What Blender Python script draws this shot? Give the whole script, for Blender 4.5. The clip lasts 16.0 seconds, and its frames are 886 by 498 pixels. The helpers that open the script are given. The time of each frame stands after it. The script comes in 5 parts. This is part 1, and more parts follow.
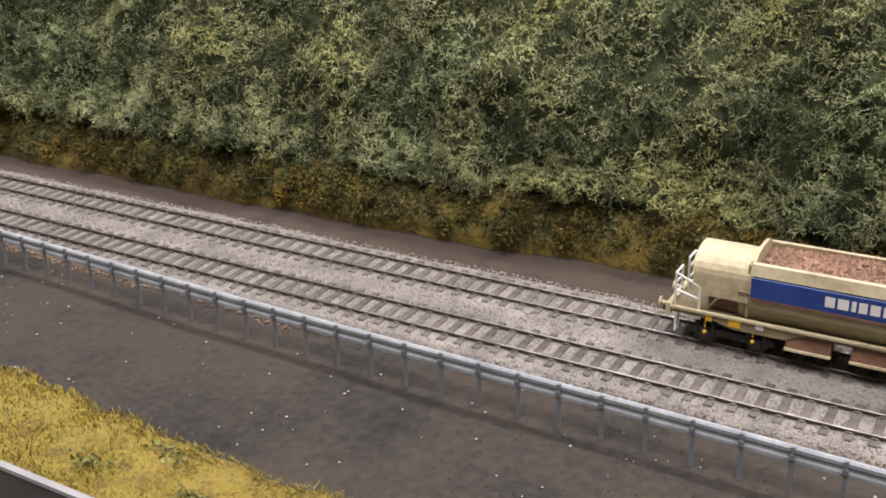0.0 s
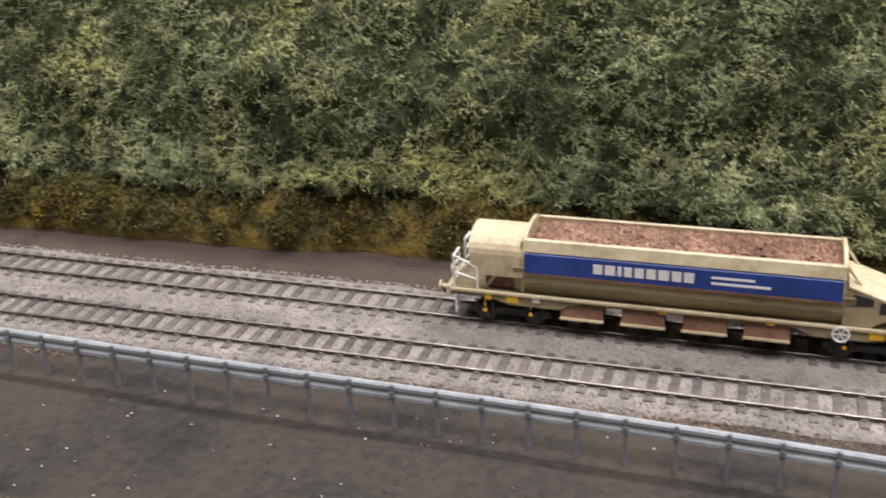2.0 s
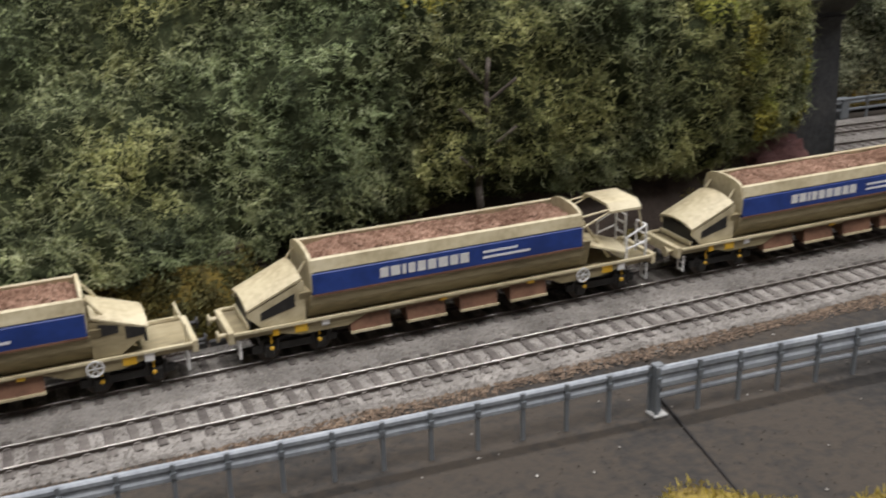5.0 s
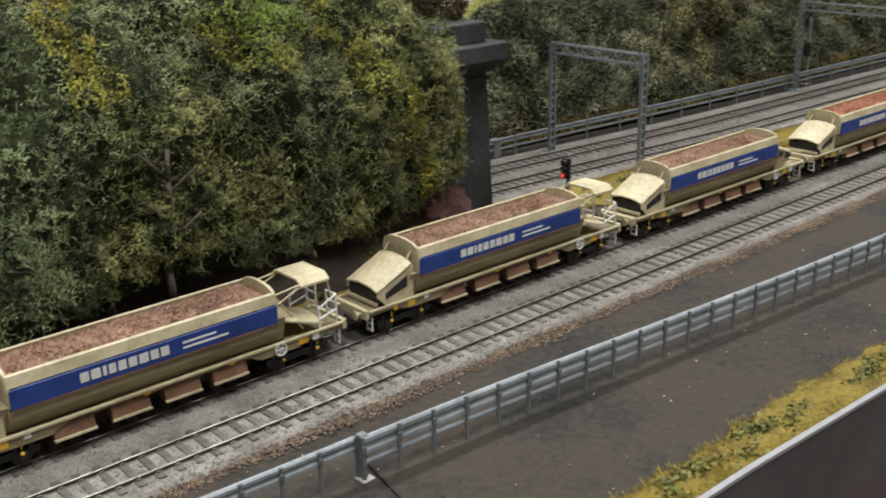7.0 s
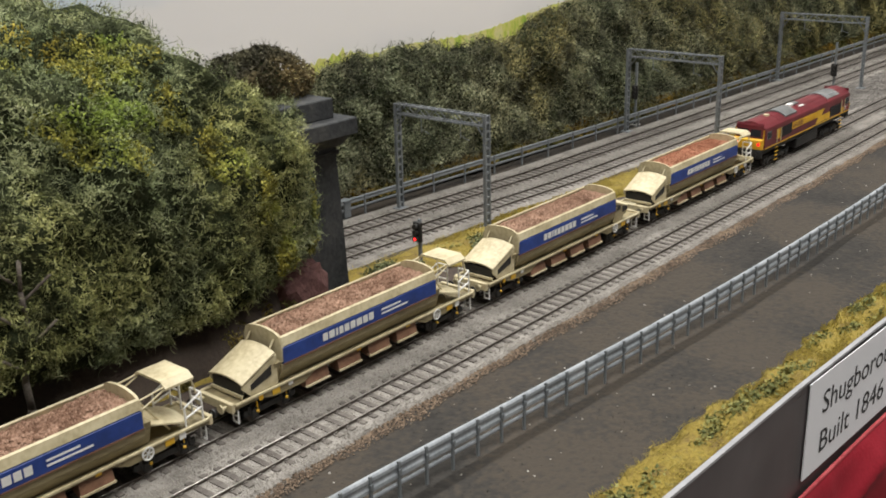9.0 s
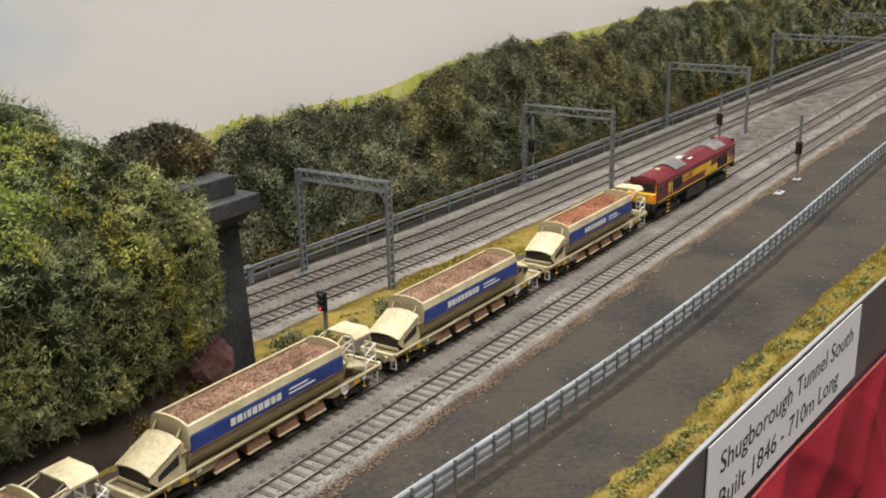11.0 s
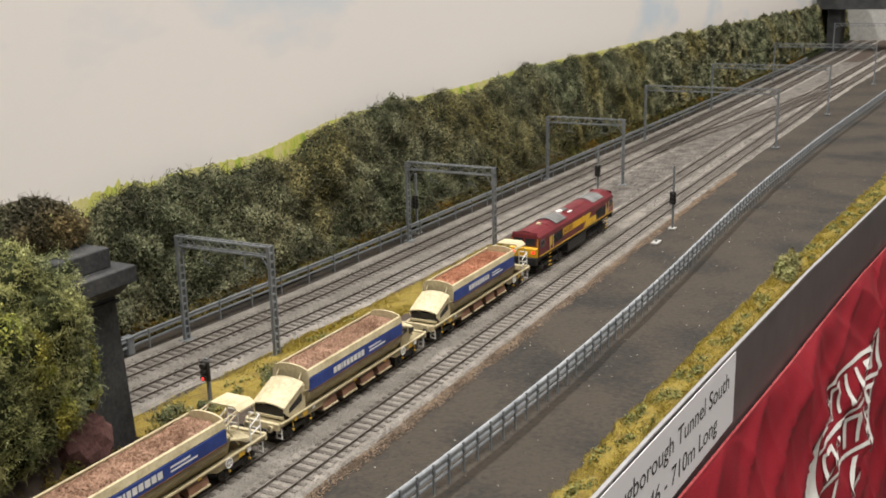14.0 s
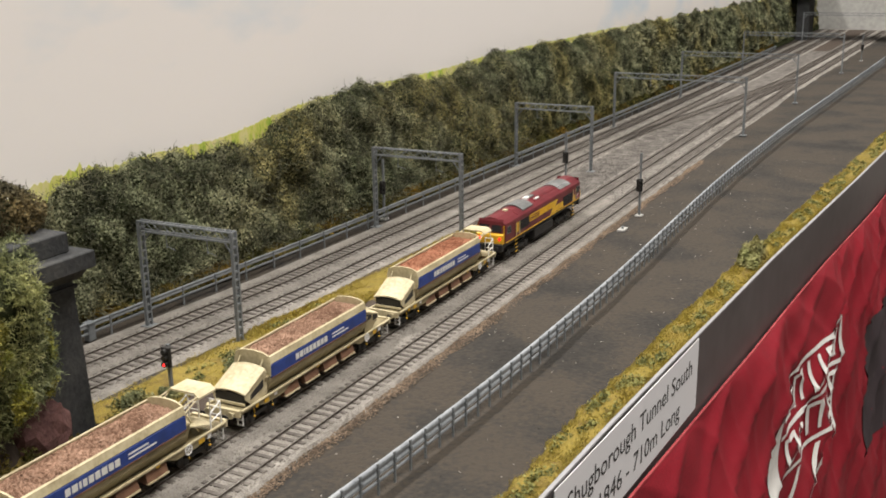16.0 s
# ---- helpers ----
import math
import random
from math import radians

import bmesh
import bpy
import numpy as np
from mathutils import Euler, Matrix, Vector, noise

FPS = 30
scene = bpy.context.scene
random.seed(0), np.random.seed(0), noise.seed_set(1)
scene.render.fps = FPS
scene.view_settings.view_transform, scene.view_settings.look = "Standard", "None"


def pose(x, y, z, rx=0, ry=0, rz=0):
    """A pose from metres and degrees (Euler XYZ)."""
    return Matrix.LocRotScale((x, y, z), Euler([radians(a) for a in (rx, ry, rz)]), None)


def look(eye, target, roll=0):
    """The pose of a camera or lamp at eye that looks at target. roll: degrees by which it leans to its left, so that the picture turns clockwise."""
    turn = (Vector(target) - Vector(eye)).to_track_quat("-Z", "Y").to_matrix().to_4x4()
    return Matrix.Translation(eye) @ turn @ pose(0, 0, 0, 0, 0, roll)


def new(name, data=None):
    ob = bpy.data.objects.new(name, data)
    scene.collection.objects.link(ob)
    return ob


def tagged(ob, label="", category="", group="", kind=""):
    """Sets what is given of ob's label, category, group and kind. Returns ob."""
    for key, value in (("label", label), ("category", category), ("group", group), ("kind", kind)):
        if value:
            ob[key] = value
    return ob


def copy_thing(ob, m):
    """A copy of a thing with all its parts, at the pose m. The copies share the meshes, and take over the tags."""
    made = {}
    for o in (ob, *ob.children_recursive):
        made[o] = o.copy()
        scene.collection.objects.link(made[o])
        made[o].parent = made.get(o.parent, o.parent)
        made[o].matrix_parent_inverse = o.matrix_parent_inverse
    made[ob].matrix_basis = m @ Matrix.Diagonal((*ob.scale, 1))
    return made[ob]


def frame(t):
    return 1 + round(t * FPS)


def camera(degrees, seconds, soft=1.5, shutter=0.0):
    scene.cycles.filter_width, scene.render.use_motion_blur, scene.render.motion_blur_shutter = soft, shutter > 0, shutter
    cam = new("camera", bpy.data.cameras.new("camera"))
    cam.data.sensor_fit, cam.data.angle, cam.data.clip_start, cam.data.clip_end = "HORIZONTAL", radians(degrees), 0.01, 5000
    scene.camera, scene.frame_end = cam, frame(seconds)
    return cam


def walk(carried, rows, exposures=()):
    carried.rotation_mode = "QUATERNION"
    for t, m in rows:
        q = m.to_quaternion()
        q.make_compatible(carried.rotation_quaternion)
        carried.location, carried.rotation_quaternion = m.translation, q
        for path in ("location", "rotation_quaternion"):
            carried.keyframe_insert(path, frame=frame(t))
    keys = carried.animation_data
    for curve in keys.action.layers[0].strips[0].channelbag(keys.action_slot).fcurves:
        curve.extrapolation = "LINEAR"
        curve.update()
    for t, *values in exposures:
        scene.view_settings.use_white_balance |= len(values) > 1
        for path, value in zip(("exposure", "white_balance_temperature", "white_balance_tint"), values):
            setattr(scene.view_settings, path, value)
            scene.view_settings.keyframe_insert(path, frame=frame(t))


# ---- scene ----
# Seconds, eye in metres, then yaw, pitch and roll in degrees.
LENS = 45.69
PATH = [
    (0.0, -0.01545, -0.24633, 0.13366, 31.070, -23.174, -2.026),
    (0.5, -0.01644, -0.24590, 0.13383, 30.712, -22.516, -2.316),
    (1.0, -0.01626, -0.24581, 0.13486, 27.734, -22.350, -2.435),
    (1.5, -0.01628, -0.24467, 0.13490, 22.526, -23.174, -2.243),
    (2.0, -0.01396, -0.24404, 0.13402, 18.448, -24.124, -2.610),
    (2.5, -0.00966, -0.24504, 0.13197, 13.978, -25.064, -3.384),
    (3.0, -0.00628, -0.24749, 0.12943, 8.021, -24.988, -4.486),
    (3.5, -0.00466, -0.24488, 0.12592, -0.233, -24.268, -4.407),
    (4.0, -0.00553, -0.24301, 0.12157, -9.247, -23.575, -3.066),
    (4.5, -0.00534, -0.24195, 0.11805, -16.474, -22.054, -2.281),
    (5.0, -0.00410, -0.24172, 0.11781, -22.705, -20.252, -1.602),
    (5.2, -0.00378, -0.24229, 0.11874, -24.747, -19.700, -1.739),
    (7.3, -0.01163, -0.24866, 0.14305, -42.880, -19.758, -1.359),
    (7.5, -0.01159, -0.24867, 0.14594, -43.901, -19.748, -1.482),
    (8.0, -0.01320, -0.24714, 0.15326, -46.702, -19.976, -1.438),
    (8.5, -0.01447, -0.24651, 0.15892, -48.771, -19.532, -1.281),
    (9.0, -0.01421, -0.24592, 0.16171, -50.016, -18.999, -1.369),
    (9.2, -0.01413, -0.24653, 0.16276, -50.336, -18.871, -1.596),
    (11.3, -0.01437, -0.24542, 0.18013, -56.559, -17.086, -1.250),
    (11.5, -0.01442, -0.24565, 0.18076, -57.135, -16.881, -1.332),
    (12.0, -0.01357, -0.24531, 0.18124, -58.797, -16.498, -1.390),
    (12.5, -0.01292, -0.24584, 0.18260, -60.198, -16.305, -1.142),
    (13.0, -0.01265, -0.24668, 0.18362, -61.054, -15.951, -1.140),
    (13.5, -0.01212, -0.24734, 0.18406, -61.540, -15.359, -1.337),
    (14.0, -0.01188, -0.24865, 0.18529, -61.833, -14.957, -1.382),
    (14.5, -0.01171, -0.24909, 0.18553, -61.839, -15.030, -1.342),
    (15.0, -0.01006, -0.24927, 0.18529, -62.109, -15.377, -0.947),
    (15.5, -0.00964, -0.25062, 0.18501, -62.809, -15.650, -0.748),
    (16.0, -0.00868, -0.25112, 0.18478, -63.388, -15.740, -0.733),
]


def aim(x, y, z, yaw, pitch, roll):
    a, b = radians(yaw), radians(pitch)
    ahead = Vector((-math.sin(a) * math.cos(b), math.cos(a) * math.cos(b), math.sin(b)))
    return look(Vector((x, y, z)), Vector((x, y, z)) + ahead, roll)


cam = camera(LENS, 16.0, soft=1.8, shutter=0.4)
walk(cam, [(t, aim(*p)) for t, *p in PATH], exposures=[(0, 0.06, 6420, 18), (3, 0.0, 6300, 18), (4.5, -0.2, 6200, 15), (5.2, -0.26, 6150, 12), (7.5, -0.2, 6250, 7), (9, -0.08, 6400, 8), (11.5, 0.0, 6600, 9), (16, 0.06, 6700, 10)])

# ---- light: an exhibition hall with tube lamps over the layout ----
world = bpy.data.worlds.new("hall_air")
scene.world = world
world.use_nodes = True
world.node_tree.nodes["Background"].inputs[0].default_value = (1.0, 0.96, 0.9, 1)
world.node_tree.nodes["Background"].inputs[1].default_value = 0.25


def area(name, place, target, sx, sy, watts, colour=(1, 0.96, 0.915)):
    data = bpy.data.lights.new(name, "AREA")
    data.shape, data.size, data.size_y, data.energy, data.color = "RECTANGLE", sx, sy, watts, colour
    ob = new(name, data)
    ob.matrix_world = look(place, target)
    return tagged(ob, "white fluorescent tube lamp under the hall ceiling", "lamp", kind="structure")


area("tube_lamp", (0.6, 1.25, 2.7), (0.5, 0, 0), 3.2, 0.1, 105)
area("tube_lamp", (0.3, -0.9, 3.0), (0.4, 0, 0), 4.0, 1.6, 175)

# One unit of the plan is a 1.435th of the 9 mm gauge.
U = 0.009 / 1.435


# ---- mesh helpers, in plan units ----
def box(bm, x0, x1, y0, y1, z0, z1, bevel=0.0):
    v = [bm.verts.new(p) for p in ((x0, y0, z0), (x1, y0, z0), (x1, y1, z0), (x0, y1, z0), (x0, y0, z1), (x1, y0, z1), (x1, y1, z1), (x0, y1, z1))]
    fs = [bm.faces.new([v[i] for i in q]) for q in ((3, 2, 1, 0), (4, 5, 6, 7), (0, 1, 5, 4), (1, 2, 6, 5), (2, 3, 7, 6), (3, 0, 4, 7))]
    if bevel:
        bmesh.ops.bevel(bm, geom=list({e for f in fs for e in f.edges}), offset=bevel, segments=1, affect="EDGES")
    return bm


def bar(bm, a, b, r, n=6):
    """A round bar from a to b."""
    a, b = Vector(a), Vector(b)
    q = (b - a).to_track_quat("Z", "Y")
    rings = []
    for p in (a, b):
        rings.append([bm.verts.new(p + q @ Vector((r * math.cos(t), r * math.sin(t), 0))) for t in (2 * math.pi * (k + 0.5) / n for k in range(n))])
    for k in range(n):
        bm.faces.new((rings[0][k], rings[0][(k + 1) % n], rings[1][(k + 1) % n], rings[1][k]))
    bm.faces.new(rings[0][::-1]), bm.faces.new(rings[1])
    return bm


def disc(bm, c, r, y0, y1, n=20):
    """A wheel-like disc with its axle along y."""
    return bar(bm, (c[0], y0, c[1]), (c[0], y1, c[1]), r, n)


def prism(bm, outline, x0, x1):
    """A closed (y, z) outline drawn out along x."""
    a = [bm.verts.new((x0, y, z)) for y, z in outline]
    b = [bm.verts.new((x1, y, z)) for y, z in outline]
    n = len(a)
    for k in range(n):
        bm.faces.new((a[k], a[(k + 1) % n], b[(k + 1) % n], b[k]))
    bm.faces.new(a[::-1]), bm.faces.new(b)
    bmesh.ops.recalc_face_normals(bm, faces=bm.faces)
    return bm


def plate(bm, outline, y0, y1):
    """A closed (x, z) outline drawn out along y."""
    a = [bm.verts.new((x, y0, z)) for x, z in outline]
    b = [bm.verts.new((x, y1, z)) for x, z in outline]
    n = len(a)
    for k in range(n):
        bm.faces.new((a[k], a[(k + 1) % n], b[(k + 1) % n], b[k]))
    bm.faces.new(a[::-1]), bm.faces.new(b)
    bmesh.ops.recalc_face_normals(bm, faces=bm.faces)
    return bm


def part(name, bm, material, parent=None, label="", smooth=False):
    me = bpy.data.meshes.new(name)
    bmesh.ops.scale(bm, vec=(U, U, U), verts=bm.verts)
    bmesh.ops.recalc_face_normals(bm, faces=bm.faces)
    bm.to_mesh(me)
    bm.free()
    me.materials.append(material)
    if smooth:
        me.polygons.foreach_set("use_smooth", [True] * len(me.polygons))
    ob = new(name, me)
    ob.parent = parent
    if label:
        ob["label"] = label
    return ob


def thing(name, x, y, z, label, category, group="", kind=""):
    ob = new(name)
    ob.location = (x * U, y * U, z * U)
    ob.empty_display_size = 0.01
    return tagged(ob, label, category, group, kind)


def raw(name, verts, quads, material, parent=None, smooth=False):
    """A mesh from arrays of corners and quads."""
    me = bpy.data.meshes.new(name)
    verts, quads = np.asarray(verts, np.float32) * U, np.asarray(quads, np.int32)
    k = quads.shape[1]
    me.vertices.add(len(verts)), me.loops.add(quads.size), me.polygons.add(len(quads))
    me.vertices.foreach_set("co", verts.ravel())
    me.loops.foreach_set("vertex_index", quads.ravel())
    me.polygons.foreach_set("loop_start", np.arange(len(quads), dtype=np.int32) * k)
    me.polygons.foreach_set("use_smooth", np.full(len(quads), smooth))
    me.update(calc_edges=True)
    me.materials.append(material)
    ob = new(name, me)
    ob.parent = parent
    return ob


def B():
    return bmesh.new()


def lerp(x, knots):
    """A smooth curve through (x, value) knots."""
    xs, ys = zip(*knots)
    return np.interp(x, xs, ys)


def soft_noise(x, y, z, seed=0):
    """Cheap smooth noise from sines, about -1 to 1."""
    rng = np.random.default_rng(seed)
    out = 0
    for _ in range(7):
        k = rng.normal(size=3)
        out = out + np.sin(k[0] * x + k[1] * y + k[2] * z + rng.uniform(0, 6.3))
    return out / 3.2


# ---- materials ----
def mat(name, colours, scale=1.0, rough=0.7, bump=0.2, metal=0.0, fine=8.0, island=0.0, each=0.0, spec=0.5, stretch=(1, 1, 1), detail=4):
    """A painted or natural surface: two scales of noise between the colours, with a fine bump."""
    m = bpy.data.materials.new(name)
    m.use_nodes = True
    n, l = m.node_tree.nodes, m.node_tree.links
    b = n["Principled BSDF"]
    tc, mp = n.new("ShaderNodeTexCoord"), n.new("ShaderNodeMapping")
    mp.inputs["Scale"].default_value = [s / U for s in stretch]
    l.new(tc.outputs["Object"], mp.inputs[0])
    big, small, mix = n.new("ShaderNodeTexNoise"), n.new("ShaderNodeTexNoise"), n.new("ShaderNodeMath")
    big.inputs["Scale"].default_value, big.inputs["Detail"].default_value = scale, detail
    small.inputs["Scale"].default_value, small.inputs["Detail"].default_value = scale * fine, 3
    l.new(mp.outputs[0], big.inputs[0]), l.new(mp.outputs[0], small.inputs[0])
    mix.operation = "ADD"
    half = n.new("ShaderNodeMath")
    half.operation, half.inputs[1].default_value = "MULTIPLY_ADD", 0.5
    l.new(small.outputs[0], half.inputs[0])
    half.inputs[2].default_value = -0.25
    l.new(big.outputs[0], mix.inputs[0]), l.new(half.outputs[0], mix.inputs[1])
    last = mix
    for weight, node, out in ((island, "ShaderNodeNewGeometry", "Random Per Island"), (each, "ShaderNodeObjectInfo", "Random")):
        if weight:
            g, add = n.new(node), n.new("ShaderNodeMath")
            sub = n.new("ShaderNodeMath")
            sub.operation, sub.inputs[1].default_value, sub.inputs[2].default_value = "MULTIPLY_ADD", weight, -weight / 2
            l.new(g.outputs[out], sub.inputs[0])
            l.new(last.outputs[0], add.inputs[0]), l.new(sub.outputs[0], add.inputs[1])
            last = add
    ramp = n.new("ShaderNodeValToRGB")
    l.new(last.outputs[0], ramp.inputs[0])
    lo, hi = 0.25, 0.75
    els = ramp.color_ramp.elements
    while len(els) < len(colours):
        els.new(0.5)
    for k, c in enumerate(colours):
        els[k].position = lo + (hi - lo) * k / max(1, len(colours) - 1)
        els[k].color = (*c, 1)
    l.new(ramp.outputs[0], b.inputs["Base Color"])
    b.inputs["Roughness"].default_value, b.inputs["Metallic"].default_value = rough, metal
    b.inputs["Specular IOR Level"].default_value = spec
    if bump:
        bp = n.new("ShaderNodeBump")
        bp.inputs["Strength"].default_value, bp.inputs["Distance"].default_value = bump, 0.1 * U
        l.new(small.outputs[0], bp.inputs["Height"]), l.new(bp.outputs[0], b.inputs["Normal"])
    return m


def shade(c, k):
    return tuple(v * k for v in c)


def paint(name, c, rough=0.45, var=0.12, metal=0.0, scale=0.8, bump=0.08):
    return mat(name, (shade(c, 1 - var), c, shade(c, 1 + var)), scale, rough, bump, metal)


def glow(name, colour, strength):
    m = bpy.data.materials.new(name)
    m.use_nodes = True
    b = m.node_tree.nodes["Principled BSDF"]
    b.inputs["Base Color"].default_value = b.inputs["Emission Color"].default_value = (*colour, 1)
    b.inputs["Emission Strength"].default_value = strength
    return m


asphalt = mat("tarmac", ((0.017, 0.0158, 0.0143), (0.031, 0.0282, 0.0248), (0.052, 0.0425, 0.0325), (0.033, 0.0298, 0.026)), 0.11, 0.92, 0.8, fine=24, detail=9, spec=0.35)
earth = mat("earth", ((0.03, 0.021, 0.016), (0.058, 0.042, 0.031), (0.043, 0.032, 0.025)), 0.3, 0.95, 0.6, fine=14)
ballast = mat("ballast", ((0.13, 0.12, 0.105), (0.225, 0.21, 0.19), (0.31, 0.29, 0.26)), 0.5, 0.95, 0.9, fine=18)
stone = mat("ballast_stone", ((0.17, 0.155, 0.135), (0.26, 0.24, 0.215), (0.34, 0.315, 0.28)), 0.4, 0.95, 0.2, island=0.4)
sleeper_m = mat("sleeper_plastic", ((0.05, 0.042, 0.036), (0.095, 0.083, 0.073), (0.14, 0.125, 0.11)), 0.7, 0.8, 0.2, each=0.25)
rail_side = mat("rail_brown", ((0.045, 0.035, 0.028), (0.075, 0.06, 0.05)), 1.0, 0.6, 0.1, metal=0.3)
rail_top = mat("rail_steel", ((0.22, 0.2, 0.18), (0.42, 0.4, 0.37)), 0.25, 0.36, 0.02, metal=1.0)
steel_grey = mat("galvanised_paint", ((0.2, 0.22, 0.24), (0.28, 0.305, 0.33), (0.36, 0.385, 0.41)), 0.7, 0.6, 0.1)
mast_grey = mat("mast_paint", ((0.13, 0.145, 0.155), (0.19, 0.205, 0.215)), 1.0, 0.6, 0.1)
pier_m = mat("portal_paint", ((0.024, 0.026, 0.027), (0.046, 0.048, 0.05), (0.072, 0.072, 0.07)), 0.35, 0.85, 0.5, fine=10, detail=7, spec=0.25)
grass_m = mat("static_grass", ((0.18, 0.137, 0.022), (0.275, 0.212, 0.03), (0.38, 0.295, 0.046), (0.235, 0.2, 0.04)), 0.3, 0.9, 0.3, island=0.5)
grass_base_m = mat("grass_base", ((0.1, 0.066, 0.02), (0.18, 0.13, 0.025), (0.24, 0.18, 0.03), (0.14, 0.115, 0.03)), 0.8, 0.95, 0.6)
tuft_m = mat("green_tuft", ((0.08, 0.09, 0.026), (0.16, 0.165, 0.048), (0.25, 0.24, 0.075)), 0.4, 0.9, 0.2, island=0.6)
def foliage(name, dark, mid, light, ochre, cool, patch=0.1, clump=0.9, contrast=0.5):
    """Scenic foliage: clumps from dark to light, the dark end painting in shaded gaps, drifting between ochre and cool
    green in patches.
    """
    m = bpy.data.materials.new(name)
    m.use_nodes = True
    n, l = m.node_tree.nodes, m.node_tree.links
    b = n["Principled BSDF"]
    tc, mp = n.new("ShaderNodeTexCoord"), n.new("ShaderNodeMapping")
    mp.inputs["Scale"].default_value = (1 / U, 1 / U, 1 / U)
    l.new(tc.outputs["Object"], mp.inputs[0])
    a, h, g = n.new("ShaderNodeTexNoise"), n.new("ShaderNodeTexNoise"), n.new("ShaderNodeNewGeometry")
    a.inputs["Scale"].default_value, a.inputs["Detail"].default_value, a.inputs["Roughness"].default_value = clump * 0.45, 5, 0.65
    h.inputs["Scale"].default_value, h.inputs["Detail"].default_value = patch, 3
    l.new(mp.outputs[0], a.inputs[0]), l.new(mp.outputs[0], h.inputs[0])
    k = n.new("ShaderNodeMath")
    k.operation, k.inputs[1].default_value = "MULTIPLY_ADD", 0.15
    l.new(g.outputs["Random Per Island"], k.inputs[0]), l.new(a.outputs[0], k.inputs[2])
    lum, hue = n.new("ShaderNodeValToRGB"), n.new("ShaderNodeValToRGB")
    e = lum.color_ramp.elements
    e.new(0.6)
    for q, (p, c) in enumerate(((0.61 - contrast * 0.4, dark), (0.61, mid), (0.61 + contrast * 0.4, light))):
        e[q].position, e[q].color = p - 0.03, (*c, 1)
    e = hue.color_ramp.elements
    e.new(0.5)
    for q, (p, c) in enumerate(((0.36, cool), (0.5, (1, 1, 1)), (0.64, ochre))):
        e[q].position, e[q].color = p, (*c, 1)
    l.new(k.outputs[0], lum.inputs[0]), l.new(h.outputs[0], hue.inputs[0])
    mul = n.new("ShaderNodeMix")
    mul.data_type, mul.blend_type = "RGBA", "MULTIPLY"
    mul.inputs["Factor"].default_value = 1.0
    l.new(lum.outputs[0], mul.inputs["A"]), l.new(hue.outputs[0], mul.inputs["B"])
    l.new(mul.outputs["Result"], b.inputs["Base Color"])
    b.inputs["Roughness"].default_value, b.inputs["Specular IOR Level"].default_value = 0.85, 0.2
    return m


# The low dark values put shade between clumps into the leaf colour.
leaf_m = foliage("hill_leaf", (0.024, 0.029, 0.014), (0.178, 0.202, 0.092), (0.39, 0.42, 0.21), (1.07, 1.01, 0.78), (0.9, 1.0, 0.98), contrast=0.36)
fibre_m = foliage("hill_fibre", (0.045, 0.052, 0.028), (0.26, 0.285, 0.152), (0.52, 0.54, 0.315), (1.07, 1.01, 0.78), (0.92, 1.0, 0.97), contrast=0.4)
# Near-black colour and no sheen paint in the shade between the leaves.
hill_under = mat("shaded_matting", ((0.008, 0.01, 0.005), (0.03, 0.036, 0.018), (0.075, 0.085, 0.042)), 1.1, 0.95, 0.5)
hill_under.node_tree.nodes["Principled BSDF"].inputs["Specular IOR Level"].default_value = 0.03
olive_m = foliage("olive_flock", (0.025, 0.02, 0.006), (0.1, 0.082, 0.022), (0.22, 0.18, 0.05), (1.4, 1.05, 0.5), (0.8, 0.95, 0.9), 0.16, 1.4)
hedge_m = foliage("hedge_leaf", (0.028, 0.03, 0.018), (0.15, 0.154, 0.09), (0.34, 0.34, 0.205), (1.16, 1.03, 0.72), (0.92, 0.99, 0.98), 0.07, 0.75, 0.36)
maroon = mat("maroon_paint", ((0.085, 0.008, 0.013), (0.128, 0.013, 0.02), (0.165, 0.022, 0.028)), 0.5, 0.38, 0.05)
yellow = mat("warning_yellow", ((0.55, 0.3, 0.015), (0.68, 0.4, 0.02), (0.72, 0.45, 0.04)), 0.6, 0.45, 0.05)
black_m = mat("frame_black", ((0.008, 0.008, 0.008), (0.016, 0.015, 0.014), (0.03, 0.028, 0.025)), 0.8, 0.55, 0.2)
grille_m = mat("grille_black", ((0.006, 0.006, 0.008), (0.014, 0.014, 0.016)), 2.0, 0.5, 0.3)
cream = mat("cream_paint", ((0.36, 0.3, 0.18), (0.52, 0.455, 0.29), (0.62, 0.555, 0.38)), 0.45, 0.5, 0.08)
dirty = mat("weathered_cream", ((0.17, 0.138, 0.075), (0.29, 0.242, 0.135), (0.37, 0.315, 0.19)), 0.4, 0.65, 0.15, stretch=(0.5, 1, 2.0))
blue = mat("blue_panel", ((0.012, 0.035, 0.17), (0.018, 0.05, 0.24), (0.026, 0.065, 0.29)), 0.4, 0.42, 0.05)
rust = mat("chute_brown", ((0.1, 0.05, 0.028), (0.17, 0.085, 0.05), (0.22, 0.12, 0.07)), 0.6, 0.7, 0.2)
load_red = mat("red_load_stone", ((0.17, 0.07, 0.04), (0.3, 0.125, 0.075), (0.38, 0.19, 0.12)), 0.8, 0.95, 0.3, island=0.6, spec=0.15)
load_m = mat("load_stone", ((0.16, 0.092, 0.062), (0.27, 0.165, 0.115), (0.36, 0.235, 0.17)), 0.8, 0.95, 0.3, island=0.6, spec=0.15)
white_m = paint("white_paint", (0.72, 0.72, 0.70), 0.5)
roof_grey = mat("roof_grille", ((0.07, 0.075, 0.075), (0.13, 0.135, 0.135), (0.2, 0.2, 0.2)), 0.7, 0.45, 0.2)
glass_m = paint("dark_glass", (0.02, 0.022, 0.025), 0.08, 0.05)
